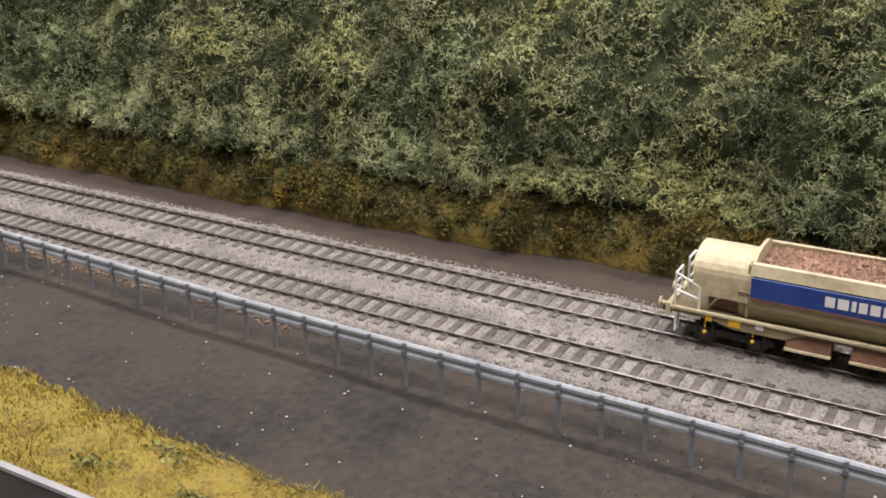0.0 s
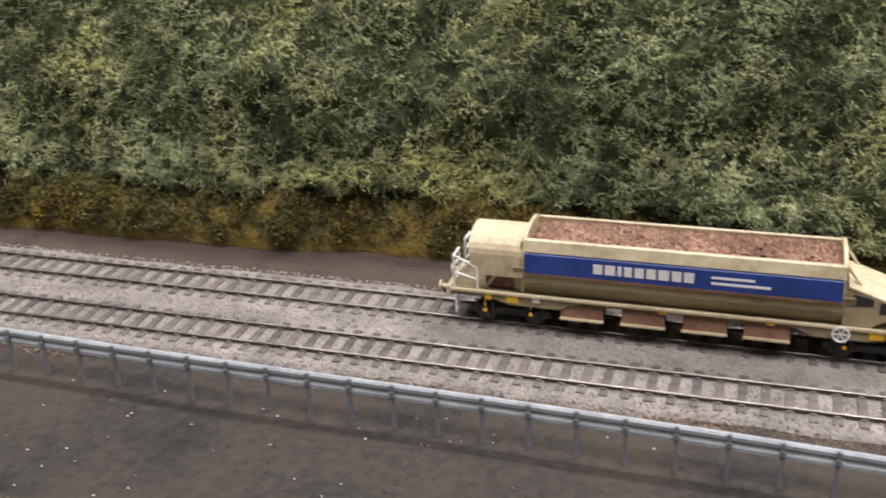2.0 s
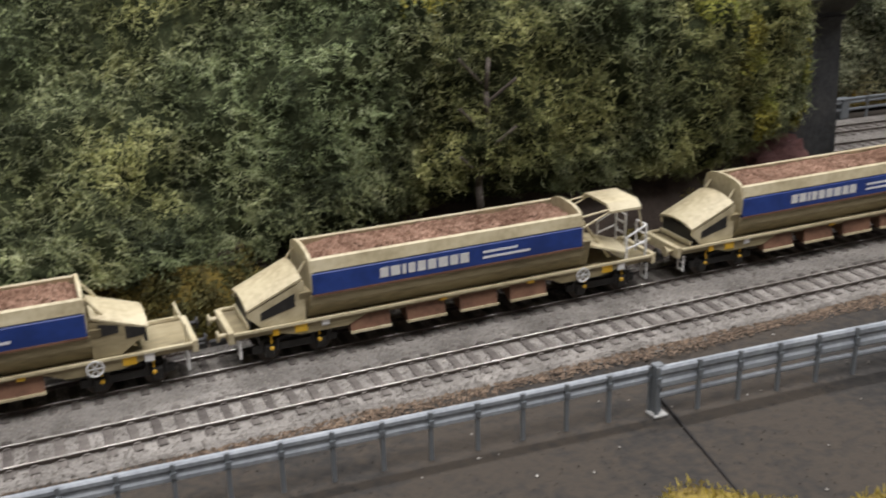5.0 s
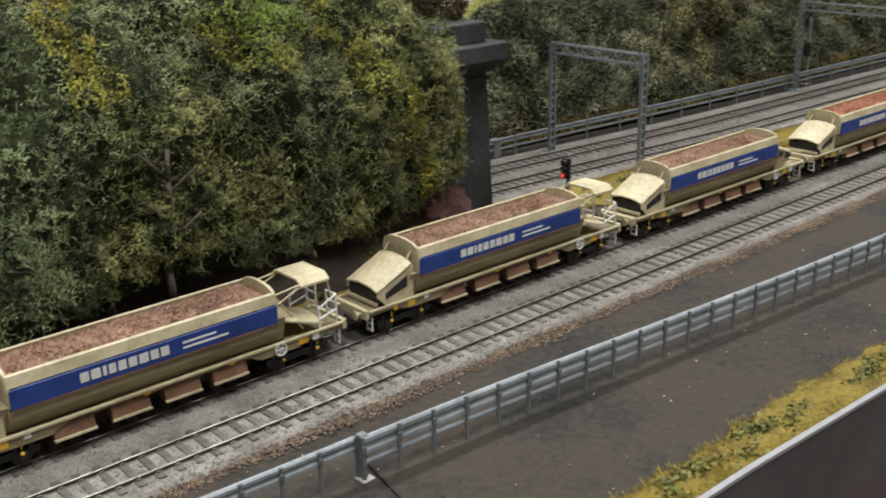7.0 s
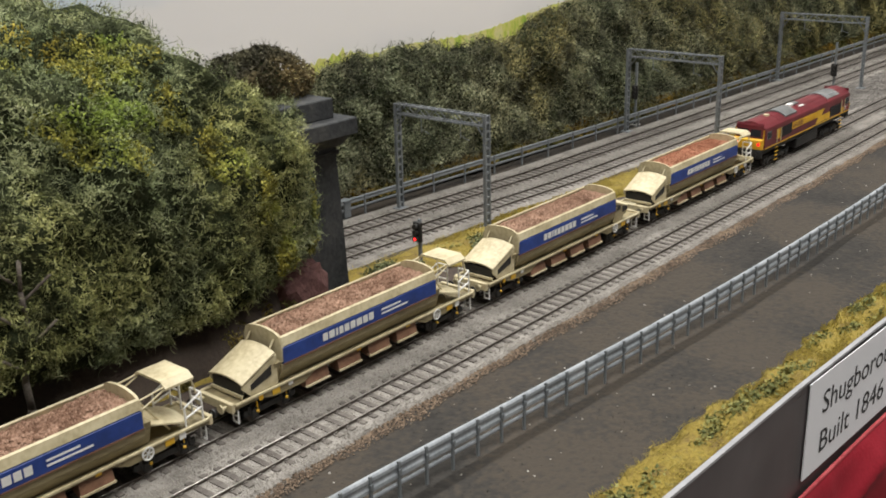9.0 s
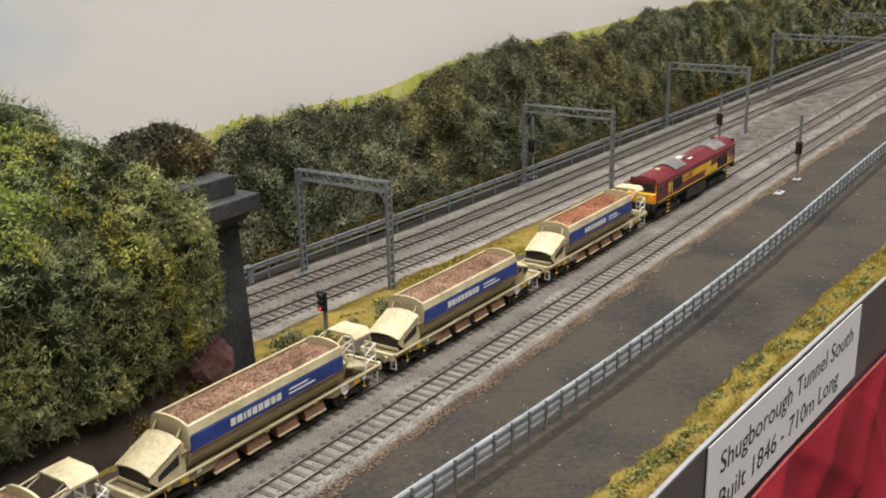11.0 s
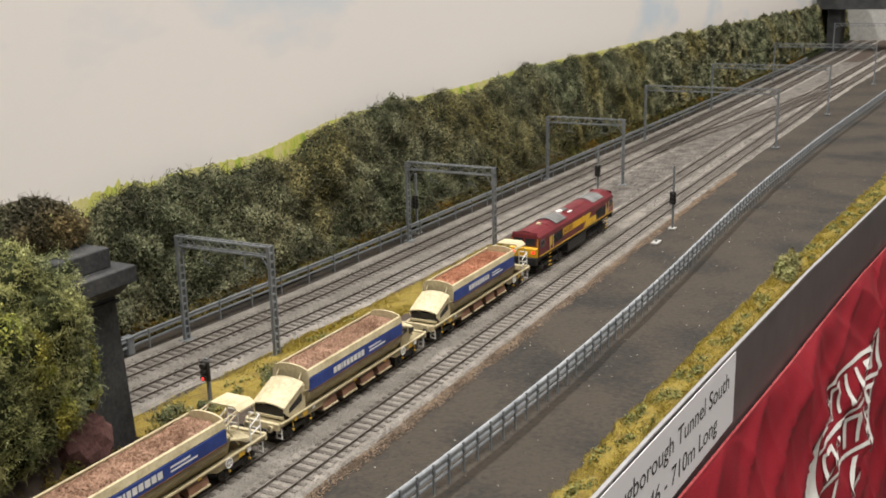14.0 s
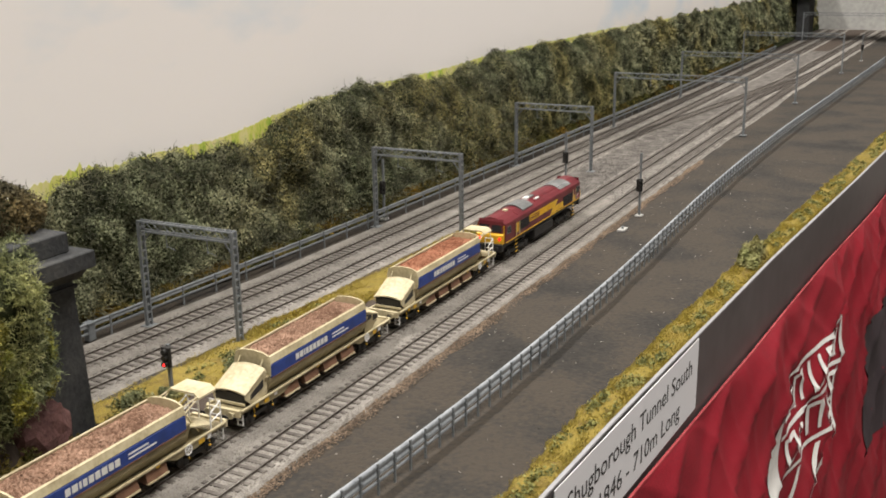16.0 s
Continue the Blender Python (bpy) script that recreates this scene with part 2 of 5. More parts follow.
paper_m = paint("label_paper", (0.72, 0.73, 0.76), 0.6, 0.03, scale=0.05)
ink_m = paint("ink", (0.02, 0.02, 0.022), 0.7)
red_cloth = mat("red_cloth", ((0.17, 0.005, 0.013), (0.24, 0.009, 0.02), (0.29, 0.013, 0.026)), 0.08, 0.6, 0.3, fine=60, spec=0.3)
# Brown rock with the red glow of the signal mixed into its colour.
rock_m = mat("signal_glow_rock", ((0.07, 0.03, 0.028), (0.13, 0.06, 0.055), (0.17, 0.085, 0.08)), 0.6, 0.9, 0.6)
signal_red = glow("signal_red", (1.0, 0.02, 0.02), 2.5)
lamp_red = glow("tail_lamp_red", (1.0, 0.02, 0.02), 1.5)
concrete = mat("pale_concrete", ((0.3, 0.3, 0.29), (0.42, 0.42, 0.4)), 0.8, 0.8, 0.2)


# ---- lines of the plan ----
NEAR_SHIFT = ((-90, 0.0), (120, 0.0), (177, -0.3), (231, -0.9), (280, -2.3), (430, -6.5))
FAR_A = ((40, 18.6), (61, 16.9), (76, 15.6), (97, 14.9), (135, 13.8), (173, 12.7), (215, 11.6), (260, 10.5), (350, 9.0), (430, 8.0))
FENCE = ((-90, -7.3), (-47, -7.75), (-39, -8.3), (-31.6, -8.65), (-25, -8.7), (-14, -8.9), (-3, -9.05), (4, -9.4), (10, -9.9), (19, -10.45), (27, -11.1), (36, -11.85), (41, -12.25), (46, -12.6), (56, -13.25), (69, -13.6), (86, -13.75), (117, -13.25), (138, -13.2), (176, -14.1), (245, -17.2), (300, -19.6), (430, -25))
EDGE = ((-90, -20.8), (30, -20.95), (48, -21.5), (58, -22.0), (70, -22.75), (86, -23.85), (101, -24.85), (142, -28.3), (260, -37.5), (430, -50.5))
RAIL_TOP = 0.27
END = 425.0


def line_train(x):
    return lerp(x, NEAR_SHIFT)


def line_front(x):
    return lerp(x, NEAR_SHIFT) - 4.08


def line_far_a(x):
    return lerp(x, FAR_A)


def line_far_b(x):
    return lerp(x, FAR_A) - 4.05


def ribbon(name, xs, lefts, rights, z, material, thick=0.0, label="", category="", kind="structure"):
    """A flat strip along x between two y lines, with sloping shoulders if thick."""
    xs = np.asarray(xs, float)
    rows = [(lefts - thick * 2, -0.3 * np.ones_like(xs)), (lefts, z * np.ones_like(xs)), (rights, z * np.ones_like(xs)), (rights + thick * 2, -0.3 * np.ones_like(xs))] if thick else [(lefts, z * np.ones_like(xs)), (rights, z * np.ones_like(xs))]
    v = np.concatenate([np.stack([xs, y, h], 1) for y, h in rows])
    n = len(xs)
    q = [(r * n + k, r * n + k + 1, (r + 1) * n + k + 1, (r + 1) * n + k) for r in range(len(rows) - 1) for k in range(n - 1)]
    return tagged(raw(name, v, q, material), label, category, kind=kind)


# ---- baseboard: one ground sheet ----
xs = np.linspace(-90, 430, 131)
ys = np.linspace(0, 1, 41)
gx, gv = np.meshgrid(xs, ys, indexing="ij")
edge = lerp(gx, EDGE)
gy = edge + (28.0 - edge) * gv
gz = -0.12 + 0.07 * soft_noise(gx * 0.25, gy * 0.25, 0 * gx, 4)
v = np.stack([gx, gy, gz], -1).reshape(-1, 3)
idx = np.arange(len(xs) * len(ys)).reshape(len(xs), len(ys))
q = np.stack([idx[:-1, :-1], idx[1:, :-1], idx[1:, 1:], idx[:-1, 1:]], -1).reshape(-1, 4)
tagged(raw("ground", v, q, asphalt, smooth=True), "grey-brown scenic ground of the model baseboard", "ground", kind="structure")
# Earth strip between the running line and the planted bank.
xe = np.linspace(-90, 430, 261)
jag = 0.25 * soft_noise(xe * 0.9, 0 * xe, 0 * xe, 8)
ribbon("earth_strip", xe, line_train(xe) + 1.7, lerp(xe, ((-90, 13), (44, 13), (50, 10), (100, 9.4), (200, 5.5), (430, 2))) , 0.03, earth, label="dark brown earth beside the ballast", category="earth")
jag2 = 0.12 * soft_noise(xe * 1.3, 0 * xe, 0 * xe, 9)
ribbon("ballast_bed", xe, line_front(xe) - 1.75 + jag2, line_train(xe) + 1.75 + jag * 0.6, 0.08, ballast, 0.3, "grey stone ballast under the pair of near tracks", "ballast")
xf = np.linspace(40, 430, 196)
ribbon("ballast_bed", xf, line_far_b(xf) - 2.0 + 0.2 * soft_noise(xf, xf * 0, xf * 0, 3), line_far_a(xf) + 2.7, 0.08, ballast, 0.3, "grey stone ballast under the main line tracks", "ballast")
old_ballast = mat("old_ballast", ((0.05, 0.045, 0.04), (0.11, 0.1, 0.09), (0.19, 0.175, 0.16)), 0.5, 0.95, 0.5)
xb = np.linspace(112, 330, 110)
ribbon("ballast_bed", xb, line_train(xb) + 1.6, line_train(xb) + 1.6 + (line_far_b(xb) - 1.7 - line_train(xb) - 1.6) * np.clip((xb - 112) / 16, 0, 1) ** 0.6, 0.065, old_ballast, label="grey ballast filling the space between the lines", category="ballast")
# Joint between two baseboards.
bm = B()
box(bm, -0.035, 0.035, -5.6, 2.6, -0.3, -0.035)
jo = part("board_joint", bm, mat("joint_gap", ((0.006, 0.005, 0.005), (0.014, 0.012, 0.011)), 0.5, 0.9, 0.2))
jo.location = (19.55 * U, -11.6 * U, 0)
jo.rotation_euler[2] = radians(-12.0)
tagged(jo, "dark joint line between two baseboards", "joint", kind="structure")


def track(name, line, x0, x1, parts_to, label):
    """Two flat-bottomed rails on sleepers along a line of the plan."""
    t = thing(name, 0, 0, 0, label, "track", "railway tracks", "structure")
    xs = np.arange(x0, x1, 3.0)
    for side in (-1, 1):
        for nm, w, z0, z1, m in (("rail", 0.055, 0.12, RAIL_TOP - 0.012, rail_side), ("rail_head", 0.05, RAIL_TOP - 0.014, RAIL_TOP, rail_top)):
            c = line(xs) + side * (0.7175 + 0.05)
            shape = ((-w, z0), (-w, z1), (w, z1), (w, z0)) if nm == "rail" else [(w * math.cos(a), z0 + (z1 - z0 + 0.012) * math.sin(a)) for a in (math.pi - k * math.pi / 6 for k in range(7))]
            v = np.concatenate([np.stack([xs, c + dy, 0 * xs + z], 1) for dy, z in shape])
            n = len(xs)
            q = [(a * n + k, a * n + k + 1, (a + 1) * n + k + 1, (a + 1) * n + k) for a in range(len(shape) - 1) for k in range(n - 1)]
            raw(nm, v, q, m, t, nm != "rail")
    pts = np.arange(x0 + 0.4, x1, 0.83)
    rng = random.Random(name)
    shared, rest = None, []
    for k, x in enumerate(pts):
        y = float(line(x))
        if x < parts_to[1] and x > parts_to[0]:
            if shared is None:
                bm = B()
                box(bm, -0.17, 0.17, -1.32, 1.32, 0.0, 0.15, 0.02)
                for s in (-1, 1):
                    for d in (-1, 1):
                        box(bm, -0.1, 0.1, s * 0.767 + d * 0.12 - 0.05, s * 0.767 + d * 0.12 + 0.05, 0.15, 0.2)
                ob = part("sleeper", bm, sleeper_m, t)
                shared = ob.data
            else:
                ob = new("sleeper", shared)
                ob.parent = t
            ob.location = ((x + rng.uniform(-0.02, 0.02)) * U, y * U, rng.uniform(-0.015, 0.01) * U)
            ob.rotation_euler[2] = rng.uniform(-0.02, 0.02)
        else:
            rest.append((x, y))
    if rest:
        r = np.array(rest)
        base = np.array([(dx, dy, dz) for dx in (-0.17, 0.17) for dy in (-1.32, 1.32) for dz in (0, 0.15)])
        v = (np.concatenate([r, np.zeros((len(r), 1))], 1)[:, None] + base).reshape(-1, 3)
        f = np.array([(1, 3, 7, 5), (0, 1, 5, 4), (2, 6, 7, 3), (0, 2, 3, 1), (4, 5, 7, 6)])
        q = (np.arange(len(r))[:, None, None] * 8 + f).reshape(-1, 4)
        tagged(raw("far_sleepers", v, q, sleeper_m, t), kind="stuff")
    return t


track("track", line_front, -85, 420, (-62, 180), "model railway track with brown sleepers and worn steel rails")
track("track", line_train, -85, 420, (-62, 180), "model railway track with brown sleepers and worn steel rails")
track("track", line_far_a, 40, 420, (44, 160), "model main line track beside the back hedge")
track("track", line_far_b, 40, 420, (44, 160), "model main line track beside the grass strip")


def crossover(x):
    s = np.clip((x - 150) / 110, 0, 1)
    s = s * s * (3 - 2 * s)
    return line_far_b(x) * (1 - s) + line_train(x) * s


def crossover_front(x):
    s = np.clip((x - 205) / 80, 0, 1)
    s = s * s * (3 - 2 * s)
    return line_train(x) * (1 - s) + line_front(x) * s


track("crossover_track", crossover, 152, 258, (0, 0), "model crossover track joining the main line and the loop")
track("crossover_track", crossover_front, 206, 284, (0, 0), "model crossover track between the two near lines")

# Loose ballast stones, joined.
rng = np.random.default_rng(5)


def stones(name, x0, x1, ylo, yhi, count, size, z=0.1, material=None, thin=1.0):
    x = rng.uniform(x0, x1, count)
    lo, hi = ylo(x), yhi(x)
    y = lo + (hi - lo) * rng.uniform(0, 1, count) ** thin
    s = size * rng.uniform(0.5, 1.3, count)
    dirs = np.array([(1, 0, 0), (0, 1, 0), (-1, 0, 0), (0, -1, 0), (0, 0, 0.9)], float)
    a = rng.uniform(0, 6.3, count)
    ca, sa = np.cos(a), np.sin(a)
    v = dirs[None] * s[:, None, None] * rng.uniform(0.6, 1.2, (count, 5, 1))
    v = np.stack([v[..., 0] * ca[:, None] - v[..., 1] * sa[:, None], v[..., 0] * sa[:, None] + v[..., 1] * ca[:, None], v[..., 2]], -1)
    v = v + np.stack([x, y, np.full(count, z)], 1)[:, None]
    f = np.array([(0, 1, 4), (1, 2, 4), (2, 3, 4), (3, 0, 4)])
    q = (np.arange(count)[:, None, None] * 5 + f).reshape(-1, 3)
    return tagged(raw(name, v.reshape(-1, 3), q, material or stone), "loose grey ballast stones between the sleepers", "ballast", kind="stuff")


stones("ballast_stones", -62, 120, lambda x: line_front(x) - 2.1, lambda x: line_train(x) + 2.0, 70000, 0.06)
stones("ballast_stones", 44, 170, lambda x: line_far_b(x) - 2.1, lambda x: line_far_a(x) + 2.0, 24000, 0.07)
stones("ballast_stones", 120, 220, lambda x: line_front(x) - 2.0, lambda x: line_far_a(x) + 1.8, 26000, 0.09, material=old_ballast)
brown_stone = mat("brown_stone", ((0.07, 0.05, 0.035), (0.16, 0.115, 0.08), (0.27, 0.2, 0.14)), 0.3, 0.95, 0.2, island=0.5)
stones("ballast_edge_stones", -62, 150, lambda x: line_front(x) - 3.0 + 0.25 * soft_noise(x * 0.7, x * 0, x * 0, 77), lambda x: line_front(x) - 1.6, 42000, 0.065, -0.05, brown_stone, 0.55)
stones("ground_grit", -60, 160, lambda x: lerp(x, EDGE) + 2.5, lambda x: line_front(x) - 2.2, 9000, 0.035, -0.08, asphalt)

pale_grit = mat("pale_grit", ((0.25, 0.23, 0.2), (0.5, 0.48, 0.44)), 0.5, 0.9, 0.1, island=0.5)
stones("pale_grit", -60, 160, lambda x: lerp(x, EDGE) + 2.5, lambda x: line_front(x) - 2.4, 520, 0.06, -0.08, pale_grit)

# ---- crash barriers ----
def barrier(name, knots, x0, x1, pitch, label, high=1.85, dy=0.0, rail_z=(0.95, 1.8), paint_m=None, low_rail=False):
    t = thing(name, 0, 0, 0, label, "crash barrier", "crash barriers")
    xs = np.arange(x0, x1, pitch)
    deep = rail_z[1] - rail_z[0]
    outline = [(oy, rail_z[0] + oz * deep) for oy, oz in ((-0.02, 1), (-0.09, 0.9), (-0.09, 0.7), (-0.04, 0.58), (-0.04, 0.42), (-0.09, 0.3), (-0.09, 0.1), (0.0, 0), (0.1, 0), (0.1, 1))]
    yy = lerp(xs, knots)
    # smooth the kinks of the line
    yy = np.convolve(np.pad(yy, 6, mode="edge"), np.ones(13) / 13, "valid")
    n, m = len(xs), len(outline)
    v = np.concatenate([np.stack([xs, yy + oy * dy if dy else yy + oy, 0 * xs + oz], 1) for oy, oz in outline])
    q = [(a * n + k, a * n + k + 1, ((a + 1) % m) * n + k + 1, ((a + 1) % m) * n + k) for a in range(m) for k in range(n - 1)]
    raw("rail_beam", v, q, paint_m or steel_grey, t)
    if low_rail:
        strip = ((-0.03, 0.78), (-0.07, 0.72), (-0.07, 0.62), (-0.03, 0.56), (0.02, 0.56), (0.02, 0.78))
        m = len(strip)
        v = np.concatenate([np.stack([xs, yy + oy, 0 * xs + oz], 1) for oy, oz in strip])
        q = [(a * n + k, a * n + k + 1, ((a + 1) % m) * n + k + 1, ((a + 1) % m) * n + k) for a in range(m) for k in range(n - 1)]
        raw("lower_rail", v, q, paint_m or steel_grey, t)
    shared = None
    for x, y in zip(xs, yy):
        if shared is None:
            bm = B()
            box(bm, -0.07, 0.07, -0.15, -0.04, -0.2, high)
            box(bm, -0.09, 0.09, -0.2, -0.14, rail_z[0] + 0.3 * deep, rail_z[0] + 0.6 * deep)
            ob = part("post", bm, mast_grey, t)
            shared = ob.data
        else:
            ob = new("post", shared)
            ob.parent = t
        ob.location = (x * U, (y) * U, 0)
    return t


barrier("crash_barrier", FENCE, -81.18, 19.5, 1.67, "grey painted crash barrier along the road edge", 1.72, rail_z=(1.05, 1.69))
barrier("crash_barrier", FENCE, 19.06, 300, 1.72, "grey painted crash barrier curving along the road edge", low_rail=True)
jp = thing("barrier_end_post", 19.2, -10.4, 0, "stout grey post where the two barrier lengths meet", "post")
part("post", box(B(), -0.16, 0.16, -0.26, 0.02, -0.15, 1.78, 0.03), mast_grey, jp)
part("cap", box(B(), -0.19, 0.19, -0.29, 0.05, 1.78, 1.86, 0.02), mast_grey, jp)
part("footing", box(B(), -0.3, 0.3, -0.5, 0.1, -0.15, -0.02, 0.04), concrete, jp, "pale concrete footing")
BACK = tuple((x, y + 3.4) for x, y in FAR_A)
barrier("back_barrier", BACK, 46, 330, 4.2, "grey crash barrier below the hedge", 1.6, rail_z=(1.1, 1.55), paint_m=mast_grey, low_rail=True)

# ---- front edge: fascia board ----
xs = np.linspace(-90, 430, 261)
ey = lerp(xs, EDGE)
v = np.concatenate([np.stack([xs, ey + d, 0 * xs + z], 1) for d, z in ((0.28, -7.6), (0.28, 0.42), (0.0, 0.45), (-0.02, -7.6))])
n = len(xs)
q = [(a * n + k, a * n + k + 1, b * n + k + 1, b * n + k) for a, b in ((0, 1), (1, 2), (2, 3)) for k in range(n - 1)]
fascia_m = mat("fascia_paint", ((0.045, 0.039, 0.04), (0.068, 0.06, 0.061), (0.092, 0.083, 0.083)), 0.06, 0.38, 0.1)
edge_m = paint("edge_grey", (0.3, 0.3, 0.31), 0.5)
tagged(raw("fascia_board", v, q, fascia_m), "dark grey painted fascia board along the layout front", "fascia", kind="structure")
v = np.concatenate([np.stack([xs, ey + d, 0 * xs + z], 1) for d, z in ((0.2, 0.43), (0.2, 0.5), (-0.06, 0.5), (-0.06, 0.34))])
tagged(raw("fascia_edge", v, q, edge_m), "pale worn edge of the fascia board", "trim", kind="structure")

# ---- painted backscene ----
def sky_board():
    m = bpy.data.materials.new("backscene_paint")
    m.use_nodes = True
    n, l = m.node_tree.nodes, m.node_tree.links
    b = n["Principled BSDF"]
    tc, mp, nz, rp = n.new("ShaderNodeTexCoord"), n.new("ShaderNodeMapping"), n.new("ShaderNodeTexNoise"), n.new("ShaderNodeValToRGB")
    mp.inputs["Scale"].default_value = (0.02 / U, 0.02 / U, 0.045 / U)
    mp.inputs["Location"].default_value = (0.35, 0, 0.1)
    l.new(tc.outputs["Object"], mp.inputs[0]), l.new(mp.outputs[0], nz.inputs[0]), l.new(nz.outputs[0], rp.inputs[0])
    nz.inputs["Scale"].default_value, nz.inputs["Detail"].default_value = 1.3, 5
    e = rp.color_ramp.elements
    e[0].position, e[0].color = 0.33, (0.68, 0.77, 0.86, 1)
    e[1].position, e[1].color = 0.45, (0.9, 0.875, 0.865, 1)
    l.new(rp.outputs[0], b.inputs["Base Color"])
    b.inputs["Roughness"].default_value = 0.7
    return m


sky_m = sky_board()
xs = np.linspace(-95, 435, 54)
yb = lerp(xs, ((-95, 27.5), (120, 27.0), (200, 24.5), (300, 20.5), (435, 17)))
v = np.concatenate([np.stack([xs, yb + d, 0 * xs + z], 1) for d, z in ((0, -1), (0, 34), (0.6, 34), (0.6, -1))])
n = len(xs)
q = [(a * n + k, a * n + k + 1, b * n + k + 1, b * n + k) for a, b in ((0, 1), (1, 2), (2, 3)) for k in range(n - 1)]
tagged(raw("backdrop", v, q, sky_m), "painted backscene board with pale cloudy sky", "backscene", kind="structure")


# ---- planted bank ----
def scatter(name, pts, nrm, size, material, parent=None, spread=0.9, long=1.4, label="", category="", seed=1):
    """Small leaf flakes round points of a surface."""
    r = np.random.default_rng(seed)
    n = len(pts)
    d = nrm + spread * r.normal(size=(n, 3))
    d /= np.linalg.norm(d, axis=1, keepdims=True) + 1e-9
    a = np.cross(d, r.normal(size=(n, 3)))
    a /= np.linalg.norm(a, axis=1, keepdims=True) + 1e-9
    b = np.cross(d, a)
    s = (size * r.uniform(0.5, 1.35, n))[:, None]
    v = np.stack([pts - a * s * long, pts + b * s * 0.6, pts + a * s * long, pts - b * s * 0.6], 1).reshape(-1, 3)
    ob = raw(name, v, np.arange(n * 4).reshape(-1, 4), material, parent)
    return tagged(ob, label, category, kind="stuff")


def fibres(name, pts, nrm, length, width, material, parent=None, label="", category="", seed=2):
    """Curly strands lying on a surface."""
    r = np.random.default_rng(seed)
    n = len(pts)
    d = r.normal(size=(n, 3)) + 0.35 * nrm
    d /= np.linalg.norm(d, axis=1, keepdims=True)
    side = np.cross(d, nrm + 0.5 * r.normal(size=(n, 3)))
    side /= np.linalg.norm(side, axis=1, keepdims=True) + 1e-9
    L = (length * r.uniform(0.4, 1.3, n))[:, None]
    p, rows = pts.copy(), []
    for k in range(4):
        w = width * (1.0, 0.9, 0.7, 0.25)[k]
        rows += [p - side * w, p + side * w]
        d = d + 0.75 * r.normal(size=(n, 3))
        d /= np.linalg.norm(d, axis=1, keepdims=True)
        p = p + d * L / 3
    v = np.stack(rows, 1).reshape(-1, 3)
    f = np.array([(0, 1, 3, 2), (2, 3, 5, 4), (4, 5, 7, 6)])
    q = (np.arange(n)[:, None, None] * 8 + f).reshape(-1, 4)
    return tagged(raw(name, v, q, material, parent), label, category, kind="stuff")


BANK_FOOT = ((-90, 4.0), (-29, 4.2), (-20, 5.0), (-13, 5.0), (-7, 4.4), (-3, 3.4), (1, 2.6), (6, 2.6), (12, 3.4), (16, 4.8), (22, 5.0), (33, 4.8), (37, 6.3), (39.5, 7.8), (42, 9.0))
V_KNOTS = np.linspace(0, 1, 8)
LOW = np.array([(1.7, 2.4), (0.9, 3.3), (2.0, 5.0), (4.0, 7.8), (7.0, 11.6), (10.5, 16.0), (15.0, 20.0), (24.0, 21.5)])
TALL = np.array([(2.8, 2.7), (0.6, 3.5), (-0.6, 5.5), (-0.7, 8.5), (0.2, 12.0), (2.2, 15.6), (6.0, 19.2), (18.0, 21.0)])


END_CAP = np.array([(2.6, 2.7), (0.5, 3.5), (-0.3, 5.2), (-0.5, 7.8), (-0.6, 10.6), (-0.2, 12.7), (2.5, 13.8), (18.0, 14.2)])


def bank(x, v):
    """A point of the planted bank for arrays x along it and v up it (0 to 1)."""
    w = np.clip((x - 4) / 16, 0, 1)
    w = w * w * (3 - 2 * w)
    foot = lerp(x, BANK_FOOT)
    off = [(1 - w) * np.interp(v, V_KNOTS, LOW[:, k]) + w * np.interp(v, V_KNOTS, TALL[:, k]) for k in (0, 1)]
    e = np.clip((x - 30) / 9, 0, 1)
    e = e * e * (3 - 2 * e)
    y, z = (foot + (1 - e) * off[k] + e * np.interp(v, V_KNOTS, END_CAP[:, k]) if k == 0 else (1 - e) * off[k] + e * np.interp(v, V_KNOTS, END_CAP[:, k]) for k in (0, 1))
    calm = 1 - 0.45 * np.clip((x - 36) / 4, 0, 1)
    lump = 0.8 * calm * soft_noise(x * 0.35, y * 0.35, z * 0.35, 11) + 0.7 * calm * soft_noise(x * 0.95, y * 0.95, z * 0.95, 12) + 0.32 * soft_noise(x * 2.1, y * 2.1, z * 2.1, 13)
    return np.stack([x + 0 * v, y - 0.75 * lump, z + 0.6 * lump], -1)


def surface_points(n, seed, x0=-90.0, x1=44.0, v0=0.0, v1=1.0, fn=bank):
    r = np.random.default_rng(seed)
    x, v = r.uniform(x0, x1, n), r.uniform(v0, v1, n)
    p, e = fn(x, v), 0.03
    du, dv = fn(x + 0.3, v) - p, fn(x, np.minimum(v + e, 1.0)) - fn(x, np.maximum(v - e, 0))
    nn = np.cross(du, dv)
    nn /= np.linalg.norm(nn, axis=1, keepdims=True) + 1e-9
    nn *= np.where(nn[:, 1:2] > 0.3, -1, 1) * np.where((nn[:, 2:3] < -0.5), -1, 1)
    return p, nn


xs, vs = np.linspace(-90, 41.2, 330), np.linspace(0, 1, 80)
gx, gv = np.meshgrid(xs, vs, indexing="ij")
v = bank(gx.ravel(), gv.ravel())
idx = np.arange(len(v)).reshape(gx.shape)
q = np.stack([idx[:-1, :-1], idx[1:, :-1], idx[1:, 1:], idx[:-1, 1:]], -1).reshape(-1, 4)
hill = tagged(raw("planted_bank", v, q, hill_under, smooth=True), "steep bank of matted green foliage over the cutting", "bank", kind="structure")


